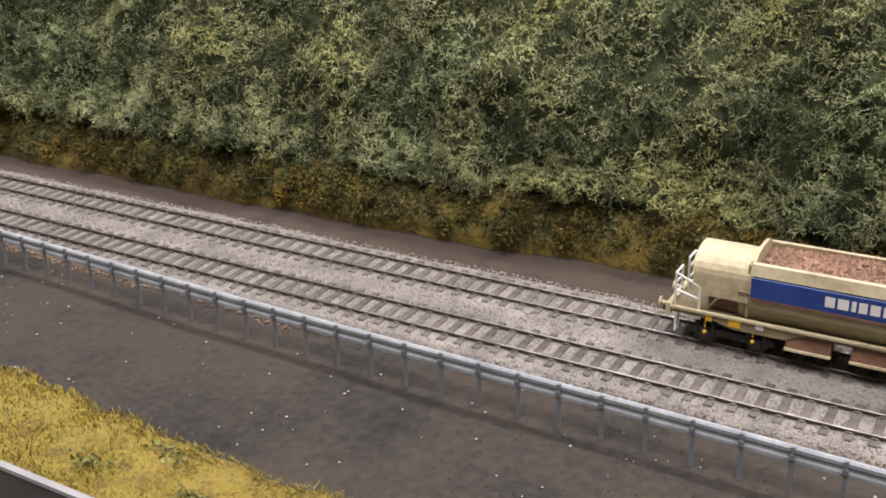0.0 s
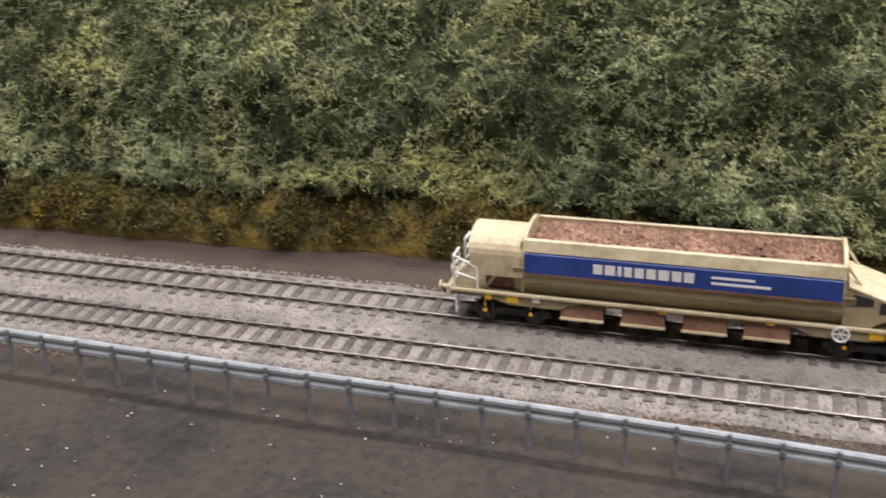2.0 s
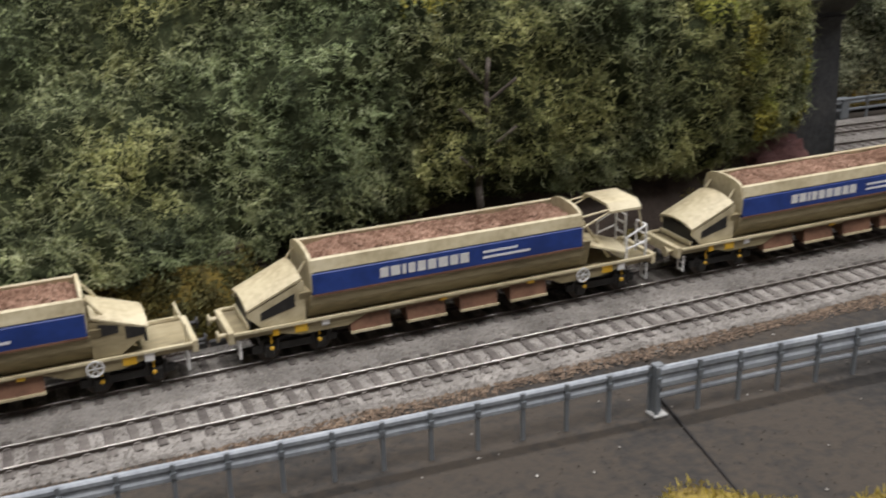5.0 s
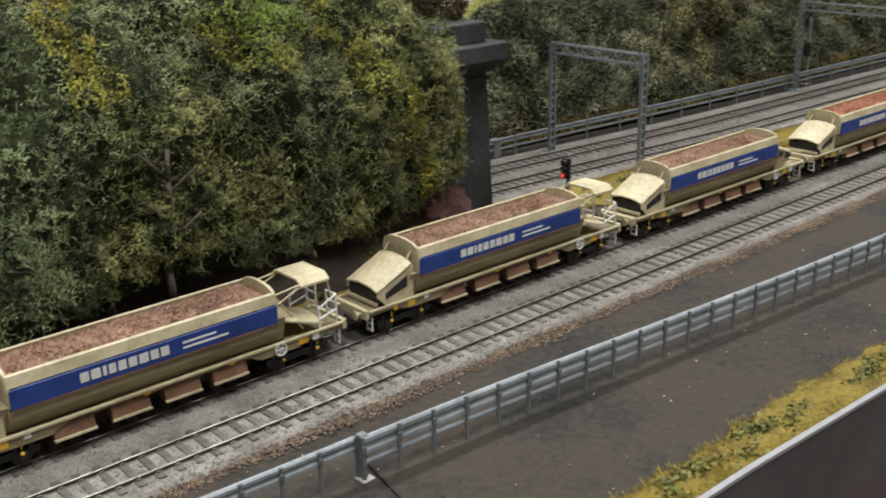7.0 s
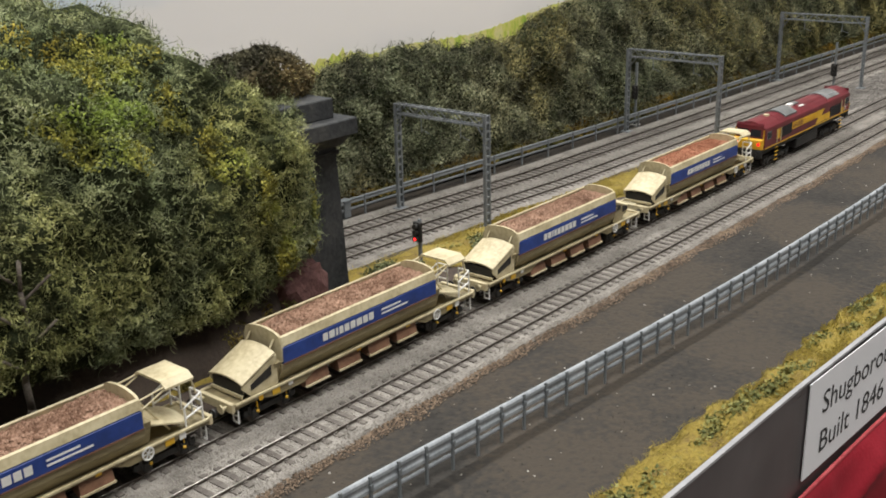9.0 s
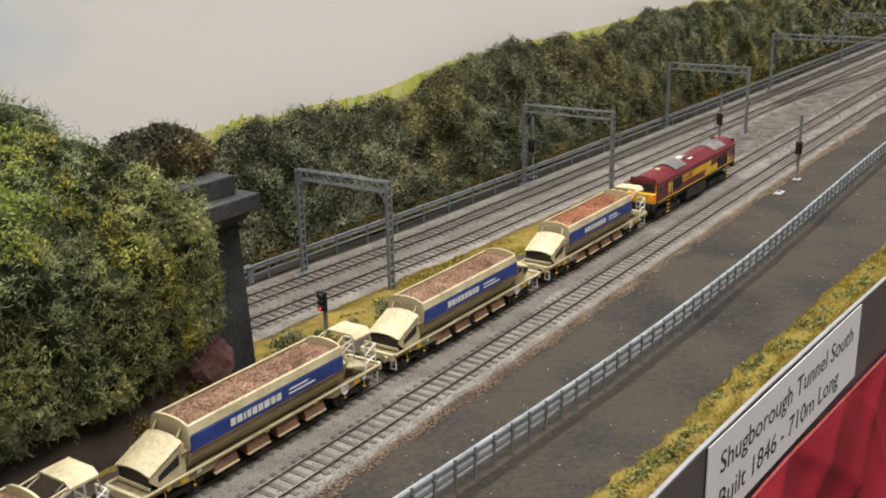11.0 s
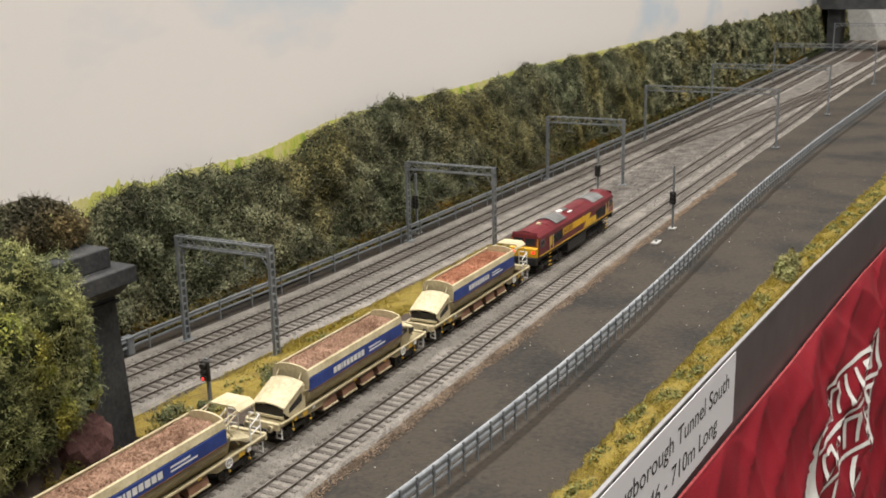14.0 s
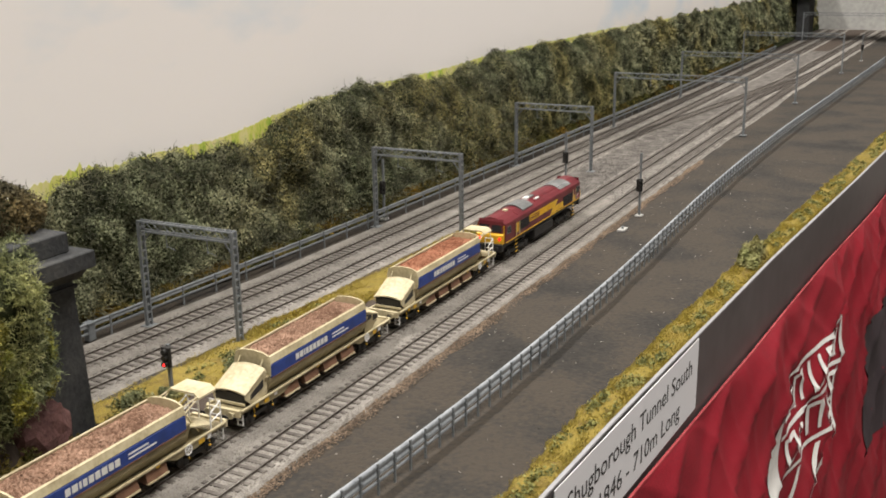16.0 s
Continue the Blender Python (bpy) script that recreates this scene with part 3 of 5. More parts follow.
def mesh_ridge(p):
    """1 along a net of matted strands, falling towards 0 in the holes between them."""
    a = soft_noise(p[:, 0] * 1.7, p[:, 1] * 1.7, p[:, 2] * 2.6, 17)
    b = soft_noise(p[:, 0] * 2.7, p[:, 1] * 2.7, p[:, 2] * 3.8, 27)
    a, b = np.abs(a) / np.std(a), np.abs(b) / np.std(b)
    return np.clip(1 - np.minimum(a, 0.15 + b) * 1.25, 0, 1)


p, nn = surface_points(460000, 21, -72, 41.2, 0.0, 0.95)
ridge = mesh_ridge(p)
gap = ridge + np.random.default_rng(18).normal(0, 0.14, len(p)) > 0.22
p, nn, ridge = p[gap], nn[gap], ridge[gap]
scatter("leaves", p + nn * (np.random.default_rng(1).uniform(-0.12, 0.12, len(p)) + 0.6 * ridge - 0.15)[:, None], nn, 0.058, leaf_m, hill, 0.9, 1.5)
# Tangled strands with foliage sprinkled along them.
p, nn = surface_points(130000, 22, -72, 41.2, 0.0, 0.95)
gap = mesh_ridge(p) + np.random.default_rng(20).normal(0, 0.12, len(p)) > 0.36
p, nn = p[gap], nn[gap]
p = p + nn * np.random.default_rng(2).uniform(0.15, 0.55, (len(p), 1))
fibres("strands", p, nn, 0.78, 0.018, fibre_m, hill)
p, nn = p[::3], nn[::3]
r = np.random.default_rng(9)
d = r.normal(size=p.shape)
d -= nn * (d * nn).sum(1, keepdims=True) * 0.8
d /= np.linalg.norm(d, axis=1, keepdims=True)
pts, nor = [], []
at = p.copy()
for k in range(6):
    pts.append(at + r.normal(0, 0.035, p.shape))
    nor.append(nn)
    d = d + 0.5 * r.normal(size=p.shape)
    d /= np.linalg.norm(d, axis=1, keepdims=True)
    at = at + d * 0.09
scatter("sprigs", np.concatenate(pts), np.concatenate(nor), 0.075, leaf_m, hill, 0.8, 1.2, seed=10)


# Yellow-green creeper laid over the steep end of the bank, in patches and a slanting trail, plus pale leaves for light
# on the crest.
p, nn = surface_points(170000, 28, 12, 41.2, 0.12, 0.97)
px, pz = p[:, 0], p[:, 2]
rag = 0.9 * soft_noise(px * 0.9, p[:, 1], pz * 0.9, 29) + 0.6 * soft_noise(px * 2.2, p[:, 1], pz * 2.2, 30)
# The last two brighten the crest, painting overhead light on its upward faces.
leaf_and_light_spots = ((25.4, 15.0, 3.8, 2.5), (17.0, 14.1, 1.3, 2.8), (30.8, 14.9, 1.0, 1.7), (32.7, 12.0, 1.0, 1.7), (35.1, 9.3, 1.0, 1.7), (36.7, 5.8, 1.0, 1.7), (40.1, 5.0, 0.4, 1.6), (39.8, 8.4, 0.4, 2.2), (20.5, 18.6, 4.0, 1.4), (28.0, 17.6, 3.2, 1.2))
grow = np.maximum.reduce([1.6 - np.hypot((px - cx) / rx, (pz - cz) / rz) * 1.6 for cx, cz, rx, rz in leaf_and_light_spots]) + 0.55 * rag
keep = grow + np.random.default_rng(36).normal(0, 0.18, len(p)) > 0.45
p, nn = p[keep], nn[keep]
creeper_m = foliage("creeper_leaf", (0.06, 0.062, 0.014), (0.24, 0.24, 0.05), (0.44, 0.42, 0.095), (1.15, 0.98, 0.75), (0.75, 1.0, 0.9), 0.22, 1.6, 0.4)
scatter("creeper_and_crest_light", p + nn * np.random.default_rng(37).uniform(0.3, 0.85, (len(p), 1)), nn, 0.085, creeper_m, hill, 0.8, 1.1, seed=38)


# Olive undergrowth along the foot of the bank.
def undergrowth(x, v):
    foot = lerp(x, BANK_FOOT)
    a = v * math.pi * 0.62
    lump = 0.35 * soft_noise(x * 1.6, v * 3, 0 * x, 31) + 0.3 * soft_noise(x * 0.6, v * 2, 0 * x, 32)
    high = np.interp(x, (-90, -20, 0, 8, 12, 15, 30, 33, 44), (2.4, 2.6, 3.0, 2.8, 1.2, 0.3, 0.3, 1.4, 1.5))
    return np.stack([x + 0 * v, foot + 2.1 - 2.1 * np.cos(a * 0.8) - 0.5 * lump, 0.05 + (high + 0.5 * lump * (high > 0.5)) * np.sin(a * 0.8)], -1)


xs, vs = np.linspace(-90, 44, 268), np.linspace(0, 1, 14)
gx, gv = np.meshgrid(xs, vs, indexing="ij")
v = undergrowth(gx.ravel(), gv.ravel())
idx = np.arange(len(v)).reshape(gx.shape)
q = np.stack([idx[:-1, :-1], idx[1:, :-1], idx[1:, 1:], idx[:-1, 1:]], -1).reshape(-1, 4)
low = tagged(raw("undergrowth", v, q, mat("olive_ground", ((0.035, 0.027, 0.009), (0.095, 0.072, 0.016), (0.2, 0.145, 0.025), (0.075, 0.068, 0.02)), 0.7, 0.95, 0.9, fine=6, detail=7), smooth=True), "olive and mustard flock undergrowth at the bank foot", "undergrowth", kind="structure")
p, nn = surface_points(110000, 23, -72, 43.5, 0.1, 1.0, undergrowth)
r = np.random.default_rng(6)
clump = np.clip(soft_noise(p[:, 0] * 2.6, p[:, 1] * 2.6, p[:, 2] * 2.6, 41), 0, 2)
keep = clump + 0.12 * (p[:, 2] > 1.0) > r.uniform(0, 0.6, len(p))
scatter("flock", (p + nn * (np.sqrt(clump) * r.uniform(0, 0.8, len(p)))[:, None])[keep], nn[keep], 0.085, olive_m, low, 1.4, 1.0)


# Rounded lichen clumps in the undergrowth.
r = np.random.default_rng(44)
cx, cv = r.uniform(-70, 12, 1100), r.uniform(0.16, 0.8, 1100)
cc = undergrowth(cx, cv)
pts, nor = [], []
for c in cc:
    m = 70
    d = r.normal(size=(m, 3))
    d /= np.linalg.norm(d, axis=1, keepdims=True)
    rad = r.uniform(0.25, 0.7)
    pts.append(c + d * rad * r.uniform(0.7, 1.1, (m, 1)) * (1.2, 0.9, 0.8))
    nor.append(d)
scatter("clumps", np.concatenate(pts), np.concatenate(nor), 0.085, foliage("lichen_clump", (0.022, 0.02, 0.008), (0.09, 0.085, 0.032), (0.21, 0.19, 0.08), (1.3, 1.05, 0.55), (0.8, 1.0, 0.9), 0.2, 2.2), low, 0.9, 1.0, seed=45)


# ---- back hedge ----
HEDGE_TOP = ((40, 9.8), (56, 10.4), (70, 11.6), (82, 11.4), (101, 13.4), (131, 13.4), (161, 14.4), (257, 14.4), (430, 14.0))


def hedge(x, v):
    foot = lerp(x, FAR_A) + 4.8
    back = lerp(x, ((-95, 27.0), (120, 26.3), (200, 23.8), (300, 19.8), (435, 16.5)))
    top = lerp(x, HEDGE_TOP) + 0.7 * soft_noise(x * 0.45, x * 0, x * 0, 51) + 0.45 * soft_noise(x * 1.3, x * 0, x * 0, 52)
    y = foot + (back - foot) * np.interp(v, (0, 0.2, 0.3, 0.8, 1), (0, 0.2, 0.24, 0.58, 1))
    z = top * np.interp(v, (0, 0.2, 0.32, 0.8, 0.92, 1), (0.02, 0.12, 0.3, 0.88, 1.0, 0.94))
    lump = 1.1 * soft_noise(x * 0.3, y * 0.3, z * 0.3, 53) + 0.9 * soft_noise(x * 0.8, y * 0.8, z * 0.8, 54) + 0.45 * soft_noise(x * 1.7, y * 1.7, z * 1.7, 55)
    return np.stack([x + 0 * v, y - 0.7 * lump * np.sin(np.pi * np.clip(v * 1.05, 0, 1)), z + 0.25 * lump * (v > 0.1)], -1)


xs, vs = np.linspace(40, 425, 500), np.linspace(0, 1, 44)
gx, gv = np.meshgrid(xs, vs, indexing="ij")
v = hedge(gx.ravel(), gv.ravel())
idx = np.arange(len(v)).reshape(gx.shape)
q = np.stack([idx[:-1, :-1], idx[1:, :-1], idx[1:, 1:], idx[:-1, 1:]], -1).reshape(-1, 4)
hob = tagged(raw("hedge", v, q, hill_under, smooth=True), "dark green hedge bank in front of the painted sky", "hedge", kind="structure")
p, nn = surface_points(210000, 24, 42, 200, 0.19, 1.0, hedge)
scatter("leaves", p + nn * np.random.default_rng(3).uniform(-0.1, 0.5, (len(p), 1)), nn, 0.105, hedge_m, hob)
p, nn = surface_points(80000, 25, 200, 420, 0.19, 1.0, hedge)
scatter("leaves", p + nn * np.random.default_rng(4).uniform(-0.1, 0.6, (len(p), 1)), nn, 0.24, hedge_m, hob)
p, nn = surface_points(14000, 26, 42, 150, 0.1, 1.0, hedge)
fibres("strands", p + nn * 0.2, nn, 1.3, 0.035, mat("hedge_twig", ((0.06, 0.06, 0.036), (0.17, 0.17, 0.105)), 0.3, 0.9, 0, island=0.5), hob)
p, nn = surface_points(34000, 27, 44, 330, 0.0, 0.21, hedge)
scatter("flock", p + nn * 0.15, nn, 0.18, olive_m, hob, 1.4, 1.0)


# Meadow painted on the backscene above the hedge.
xs = np.linspace(42, 425, 1200)
lowz = lerp(xs, HEDGE_TOP) - 3
tall = lerp(xs, HEDGE_TOP) + 0.1 + 0.15 * soft_noise(xs * 0.2, xs * 0, xs * 0, 61) + np.random.default_rng(63).uniform(0, 0.25, len(xs)) + np.interp(xs, (42, 52, 58, 64, 67), (0, 0.0, 0.7, 1.0, 0)) * (1 + 0.4 * soft_noise(xs * 6, xs * 0, xs * 0, 62))
yb = lerp(xs, ((-95, 27.5), (120, 27.0), (200, 24.5), (300, 20.5), (435, 17))) - 0.08
v = np.concatenate([np.stack([xs, yb, lowz], 1), np.stack([xs, yb, tall], 1)])
n = len(xs)
meadow_m = mat("meadow_paint", ((0.3, 0.5, 0.05), (0.66, 0.68, 0.14), (0.76, 0.7, 0.34), (0.42, 0.58, 0.09)), 0.55, 0.8, 0.0, fine=5, stretch=(1, 1, 0.4))
tagged(raw("meadow_backdrop", v, [(k, k + 1, n + k + 1, n + k) for k in range(n - 1)], meadow_m), "yellow-green meadow painted along the backscene foot", "backscene", kind="structure")


# Bare earth bank under the overhang.
xs, vs = np.linspace(6, 42, 120), np.linspace(0, 1, 16)
gx, gv = np.meshgrid(xs, vs, indexing="ij")
bump_ = 0.25 * soft_noise(gx * 0.9, gv * 4, 0 * gx, 71) + 0.12 * soft_noise(gx * 2.7, gv * 9, 0 * gx, 72)
v = np.stack([gx, lerp(gx, BANK_FOOT) + 0.3 + 2.6 * gv**1.4 + bump_, 0.02 + 3.6 * gv**0.8 + 0.5 * bump_], -1).reshape(-1, 3)
idx = np.arange(len(v)).reshape(gx.shape)
q = np.stack([idx[:-1, :-1], idx[1:, :-1], idx[1:, 1:], idx[:-1, 1:]], -1).reshape(-1, 4)
tagged(raw("earth_bank", v, q, earth, smooth=True), "bare dark brown earth bank under overhanging foliage", "bank", kind="structure")

# ---- portal pier ----
pier = thing("tunnel_portal", 0, 0, 0, "dark grey tunnel portal pier with a stepped cap", "tunnel portal", kind="structure")
bm = B()
v0 = [(38.0, 8.5), (44.25, 8.5), (44.25, 11.2), (38.0, 11.2)]
v1 = [(38.0, 8.3), (43.9, 8.3), (43.9, 11.2), (38.0, 11.2)]
lo = [bm.verts.new((x + (0.35 if x > 40 else 0), y - 0.1 if y < 9 else y, -0.1)) for x, y in v0]
hi = [bm.verts.new((x, y, 10.3)) for x, y in v1]
for k in range(4):
    bm.faces.new((lo[k], lo[(k + 1) % 4], hi[(k + 1) % 4], hi[k]))
bm.faces.new(hi)
part("shaft", bm, pier_m, pier)
bm = B()
prism(bm, ((8.3, 10.2), (11.2, 10.2), (11.4, 11.1), (7.3, 11.1), (7.9, 10.5)), 37.8, 44.35)
part("corbel", bm, pier_m, pier)
part("cap", box(B(), 37.6, 44.75, 7.0, 11.6, 11.1, 12.15, 0.06), pier_m, pier)
part("coping", box(B(), 37.6, 43.75, 8.1, 11.4, 12.15, 13.4, 0.06), pier_m, pier)
part("string_course", box(B(), 37.8, 44.1, 8.12, 11.2, 9.75, 10.0, 0.03), pier_m, pier)
part("headwall", box(B(), 42.4, 44.2, 11.2, 24.5, 9.6, 13.2), pier_m, pier)
part("abutment", box(B(), 42.4, 44.2, 20.8, 24.5, -0.1, 9.6), pier_m, pier)
bm = bmesh.new()
bmesh.ops.create_icosphere(bm, subdivisions=3, radius=1.0)
for w in bm.verts:
    k = 1 + 0.22 * noise.noise(w.co * 2.1) + 0.1 * noise.noise(w.co * 5)
    w.co = Vector((w.co.x * 2.4 * k + 40.0, w.co.y * 1.1 * k + 8.3, w.co.z * 2.2 * k + 1.4))
tagged(part("rock", bm, rock_m), "weathered reddish-brown rock face with red signal glow painted in, beside the portal pier", "rock")


r = np.random.default_rng(33)
n = 14000
d = r.normal(size=(n, 3))
d /= np.linalg.norm(d, axis=1, keepdims=True)
k = (1 + 0.2 * soft_noise(d[:, 0] * 3, d[:, 1] * 3, d[:, 2] * 3, 34)) * r.uniform(0.85, 1.06, n)
dry = thing("portal_bush", 40.9, 12.6, 14.1, "dry brown-green bush on top of the portal", "bush")
pts = np.stack([d[:, 0] * 3.5 * k, d[:, 1] * 2.6 * k, d[:, 2] * 2.6 * k], 1)
dry_m = foliage("dry_leaf", (0.02, 0.018, 0.012), (0.075, 0.068, 0.042), (0.2, 0.18, 0.11), (1.2, 1.0, 0.7), (0.9, 1.0, 0.9))
bm = bmesh.new()
bmesh.ops.create_icosphere(bm, subdivisions=3, radius=1.0)
for w in bm.verts:
    w.co = Vector((w.co.x * 2.6, w.co.y * 1.9, w.co.z * 1.9))
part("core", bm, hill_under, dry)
scatter("foliage", pts, d, 0.12, dry_m, dry, 1.0, 1.1, seed=35)
fibres("twig_mass", pts[:3500] * 0.97, d[:3500], 0.8, 0.025, dry_m, dry)


# ---- overhead line gantries ----
def gantry(x, yr, yl, high=9.1):
    t = thing("overhead_gantry", x, 0, 0, "grey lattice overhead-line gantry spanning the main tracks" if yr > 0 else "long grey lattice overhead-line gantry spanning all four tracks", "gantry", "overhead gantries")
    for y in (yr, yl):
        bm = B()
        for d in (-0.26, 0.26):
            box(bm, d - 0.07, d + 0.07, y - 0.13, y + 0.13, 0.0, high)
        for k in range(13):
            z = 0.5 + k * 0.66
            box(bm, -0.2, 0.2, y - 0.1, y + 0.1, z, z + 0.16)
        part("lattice_post", bm, mast_grey, t)
        part("foot", box(B(), -0.55, 0.55, y - 0.5, y + 0.5, -0.05, 0.16, 0.03), mast_grey, t)
        s = 1 if y == yr else -1
        part("brace", bar(B(), (0, y + s * 0.1, high - 2.0), (0, y + s * 1.0, high - 0.85), 0.07), mast_grey, t)
    bm = B()
    for d in (-0.26, 0.26):
        for z in (high - 0.85, high - 0.07):
            box(bm, d - 0.06, d + 0.06, yr - 0.1, yl + 0.1, z - 0.06, z + 0.06)
        n = max(8, int((yl - yr) / 0.8))
        for k in range(n):
            a, b = yr + (yl - yr) * k / n, yr + (yl - yr) * (k + 1) / n
            bar(bm, (d, a, high - (0.85 if k % 2 else 0.07)), (d, b, high - (0.07 if k % 2 else 0.85)), 0.035, 4)
    for k in range(n + 1):
        y = yr + (yl - yr) * k / n
        box(bm, -0.22, 0.22, y - 0.04, y + 0.04, high - 0.1, high - 0.03)
    part("boom", bm, mast_grey, t)
    for f in (0.28, 0.72):
        y = yr + (yl - yr) * f
        bm = B()
        bar(bm, (0, y, high - 0.8), (0, y, high - 2.1), 0.045, 5)
        bar(bm, (0, y, high - 1.9), (0, y - 0.9, high - 2.2), 0.03, 5)
        part("registration_arm", bm, mast_grey, t)
    return t


for x, yr, yl in ((61.1, 9.25, 18.5), (97.1, 7.05, 17.6), (135.5, 5.55, 16.7), (173.3, -7.75, 14.2), (215.3, -9.6, 13.2), (272.5, -11.8, 11.9), (362.0, -15.5, 10.4)):
    gantry(x, yr, yl, 9.1 if yr > 0 else 9.5)


# ---- signals, masts and lineside boxes ----
def signal(x, y, high, head_z, label, lit=True, slim=0.11):
    t = thing("colour_light_signal", x, y, 0, label, "signal", "lineside signals")
    part("base", box(B(), -0.5, 0.5, -0.4, 0.4, -0.05, 0.12, 0.03), concrete, t)
    part("post", box(B(), -slim, slim, -slim, slim, 0.1, high), mast_grey, t)
    bm = box(B(), -0.34, -0.08, -0.36, 0.36, head_z, head_z + 1.5, 0.05)
    head = part("head", bm, black_m, t)
    for k in range(3):
        bm = B()
        bar(bm, (-0.62, 0, head_z + 0.3 + k * 0.45), (-0.3, 0, head_z + 0.3 + k * 0.45), 0.2, 10)
        part("hood", bm, black_m, head)
    if lit:
        bm = bmesh.new()
        bmesh.ops.create_icosphere(bm, subdivisions=2, radius=0.11)
        bmesh.ops.translate(bm, verts=bm.verts, vec=(-0.6, -0.05, head_z + 0.3))
        part("lens", bm, signal_red, head, "glowing red lens")
    return t


signal(51.6, 8.1, 3.4, 1.75, "black colour-light signal showing red beside the portal")
signal(113.9, -7.6, 7.3, 2.9, "tall grey signal mast with black head on the road side", False)
signal(125.0, 5.4, 7.2, 3.2, "tall grey signal mast with black head between the tracks", False)
signal(100.7, 18.6, 7.0, 3.0, "tall grey signal mast with black head before the hedge", False)
signal(305.0, -13.2, 7.3, 2.9, "distant grey signal mast with black head", False)
for x, y in ((107.0, -7.75), (106.1, 3.7), (113.0, 3.1)):
    t = thing("mast_foot", x, y, 0, "small pale concrete mast foot on the ground", "mast foot", "mast feet")
    bm = box(B(), -0.8, 0.8, -0.4, 0.4, -0.1, 0.16, 0.05)
    part("slab", bm, concrete, t)
    part("stub", box(B(), -0.12, 0.12, -0.12, 0.12, 0.16, 0.4), mast_grey, t)


def relay_box(x, y, high, label):
    t = thing("relay_cabinet", x, y, 0, label, "cabinet", "lineside cabinets")
    part("body", box(B(), -0.36, 0.36, -0.32, 0.32, 0.0, high, 0.04), mast_grey, t)
    part("lid", box(B(), -0.42, 0.42, -0.38, 0.38, high, high + 0.14, 0.03), mast_grey, t)
    part("door", box(B(), -0.28, 0.28, -0.35, -0.32, 0.15, high - 0.12), mast_grey, t)


relay_box(41.5, 2.8, 1.5, "small grey lineside cabinet beside the running line")
relay_box(56.6, 20.6, 1.4, "small grey lineside cabinet before the back barrier")


# ---- locomotive, 22.3 units long, nose to +x ----
NOSE = 111.0


def cab_text(body, size, place, material, parent, name, width=None, turn=(90, 0, 0), label=""):
    """Raised lettering in the built-in font, as a mesh."""
    cu = bpy.data.curves.new(name, "FONT")
    cu.body, cu.size, cu.extrude, cu.resolution_u = body, size, 0.004, 3
    tmp = bpy.data.objects.new(name, cu)
    scene.collection.objects.link(tmp)
    me = bpy.data.meshes.new_from_object(tmp.evaluated_get(bpy.context.evaluated_depsgraph_get()))
    bpy.data.objects.remove(tmp)
    co = np.empty(len(me.vertices) * 3, np.float32)
    me.vertices.foreach_get("co", co)
    co = co.reshape(-1, 3)
    if width:
        co[:, 0] *= width / (co[:, 0].max() - co[:, 0].min())
    me.vertices.foreach_set("co", (co * U).ravel())
    me.materials.clear()
    me.materials.append(material)
    ob = new(name, me)
    ob.parent = parent
    ob.matrix_basis = pose(place[0] * U, place[1] * U, place[2] * U, *turn)
    if label:
        ob["label"] = label
    return ob


def bogie(parent, cx, wheels, r, material, half=0.95):
    bm = B()
    for s in (-1, 1):
        box(bm, cx - wheels[-1] - 0.7, cx + wheels[-1] + 0.7, s * half - 0.09, s * half + 0.09, RAIL_TOP + 0.45, RAIL_TOP + 0.8, 0.04)
        for w in wheels:
            box(bm, cx + w - 0.22, cx + w + 0.22, s * (half + 0.08) - 0.1, s * (half + 0.08) + 0.1, RAIL_TOP + 0.25, RAIL_TOP + 0.75, 0.05)
            for d in (-0.33, 0.33):
                bar(bm, (cx + w + d, s * (half + 0.06), RAIL_TOP + 0.5), (cx + w + d, s * (half + 0.06), RAIL_TOP + 1.0), 0.09, 8)
    box(bm, cx - wheels[-1] - 0.3, cx + wheels[-1] + 0.3, -0.85, 0.85, RAIL_TOP + 0.65, RAIL_TOP + 0.95)
    b = part("bogie", bm, material, parent)
    for w in wheels:
        bm = B()
        for s in (-1, 1):
            disc(bm, (cx + w, RAIL_TOP + r), r, s * 0.68, s * 0.82, 22)
        bar(bm, (cx + w, -0.7, RAIL_TOP + r), (cx + w, 0.7, RAIL_TOP + r), 0.1, 8)
        part("wheelset", bm, rail_side, b)
    return b


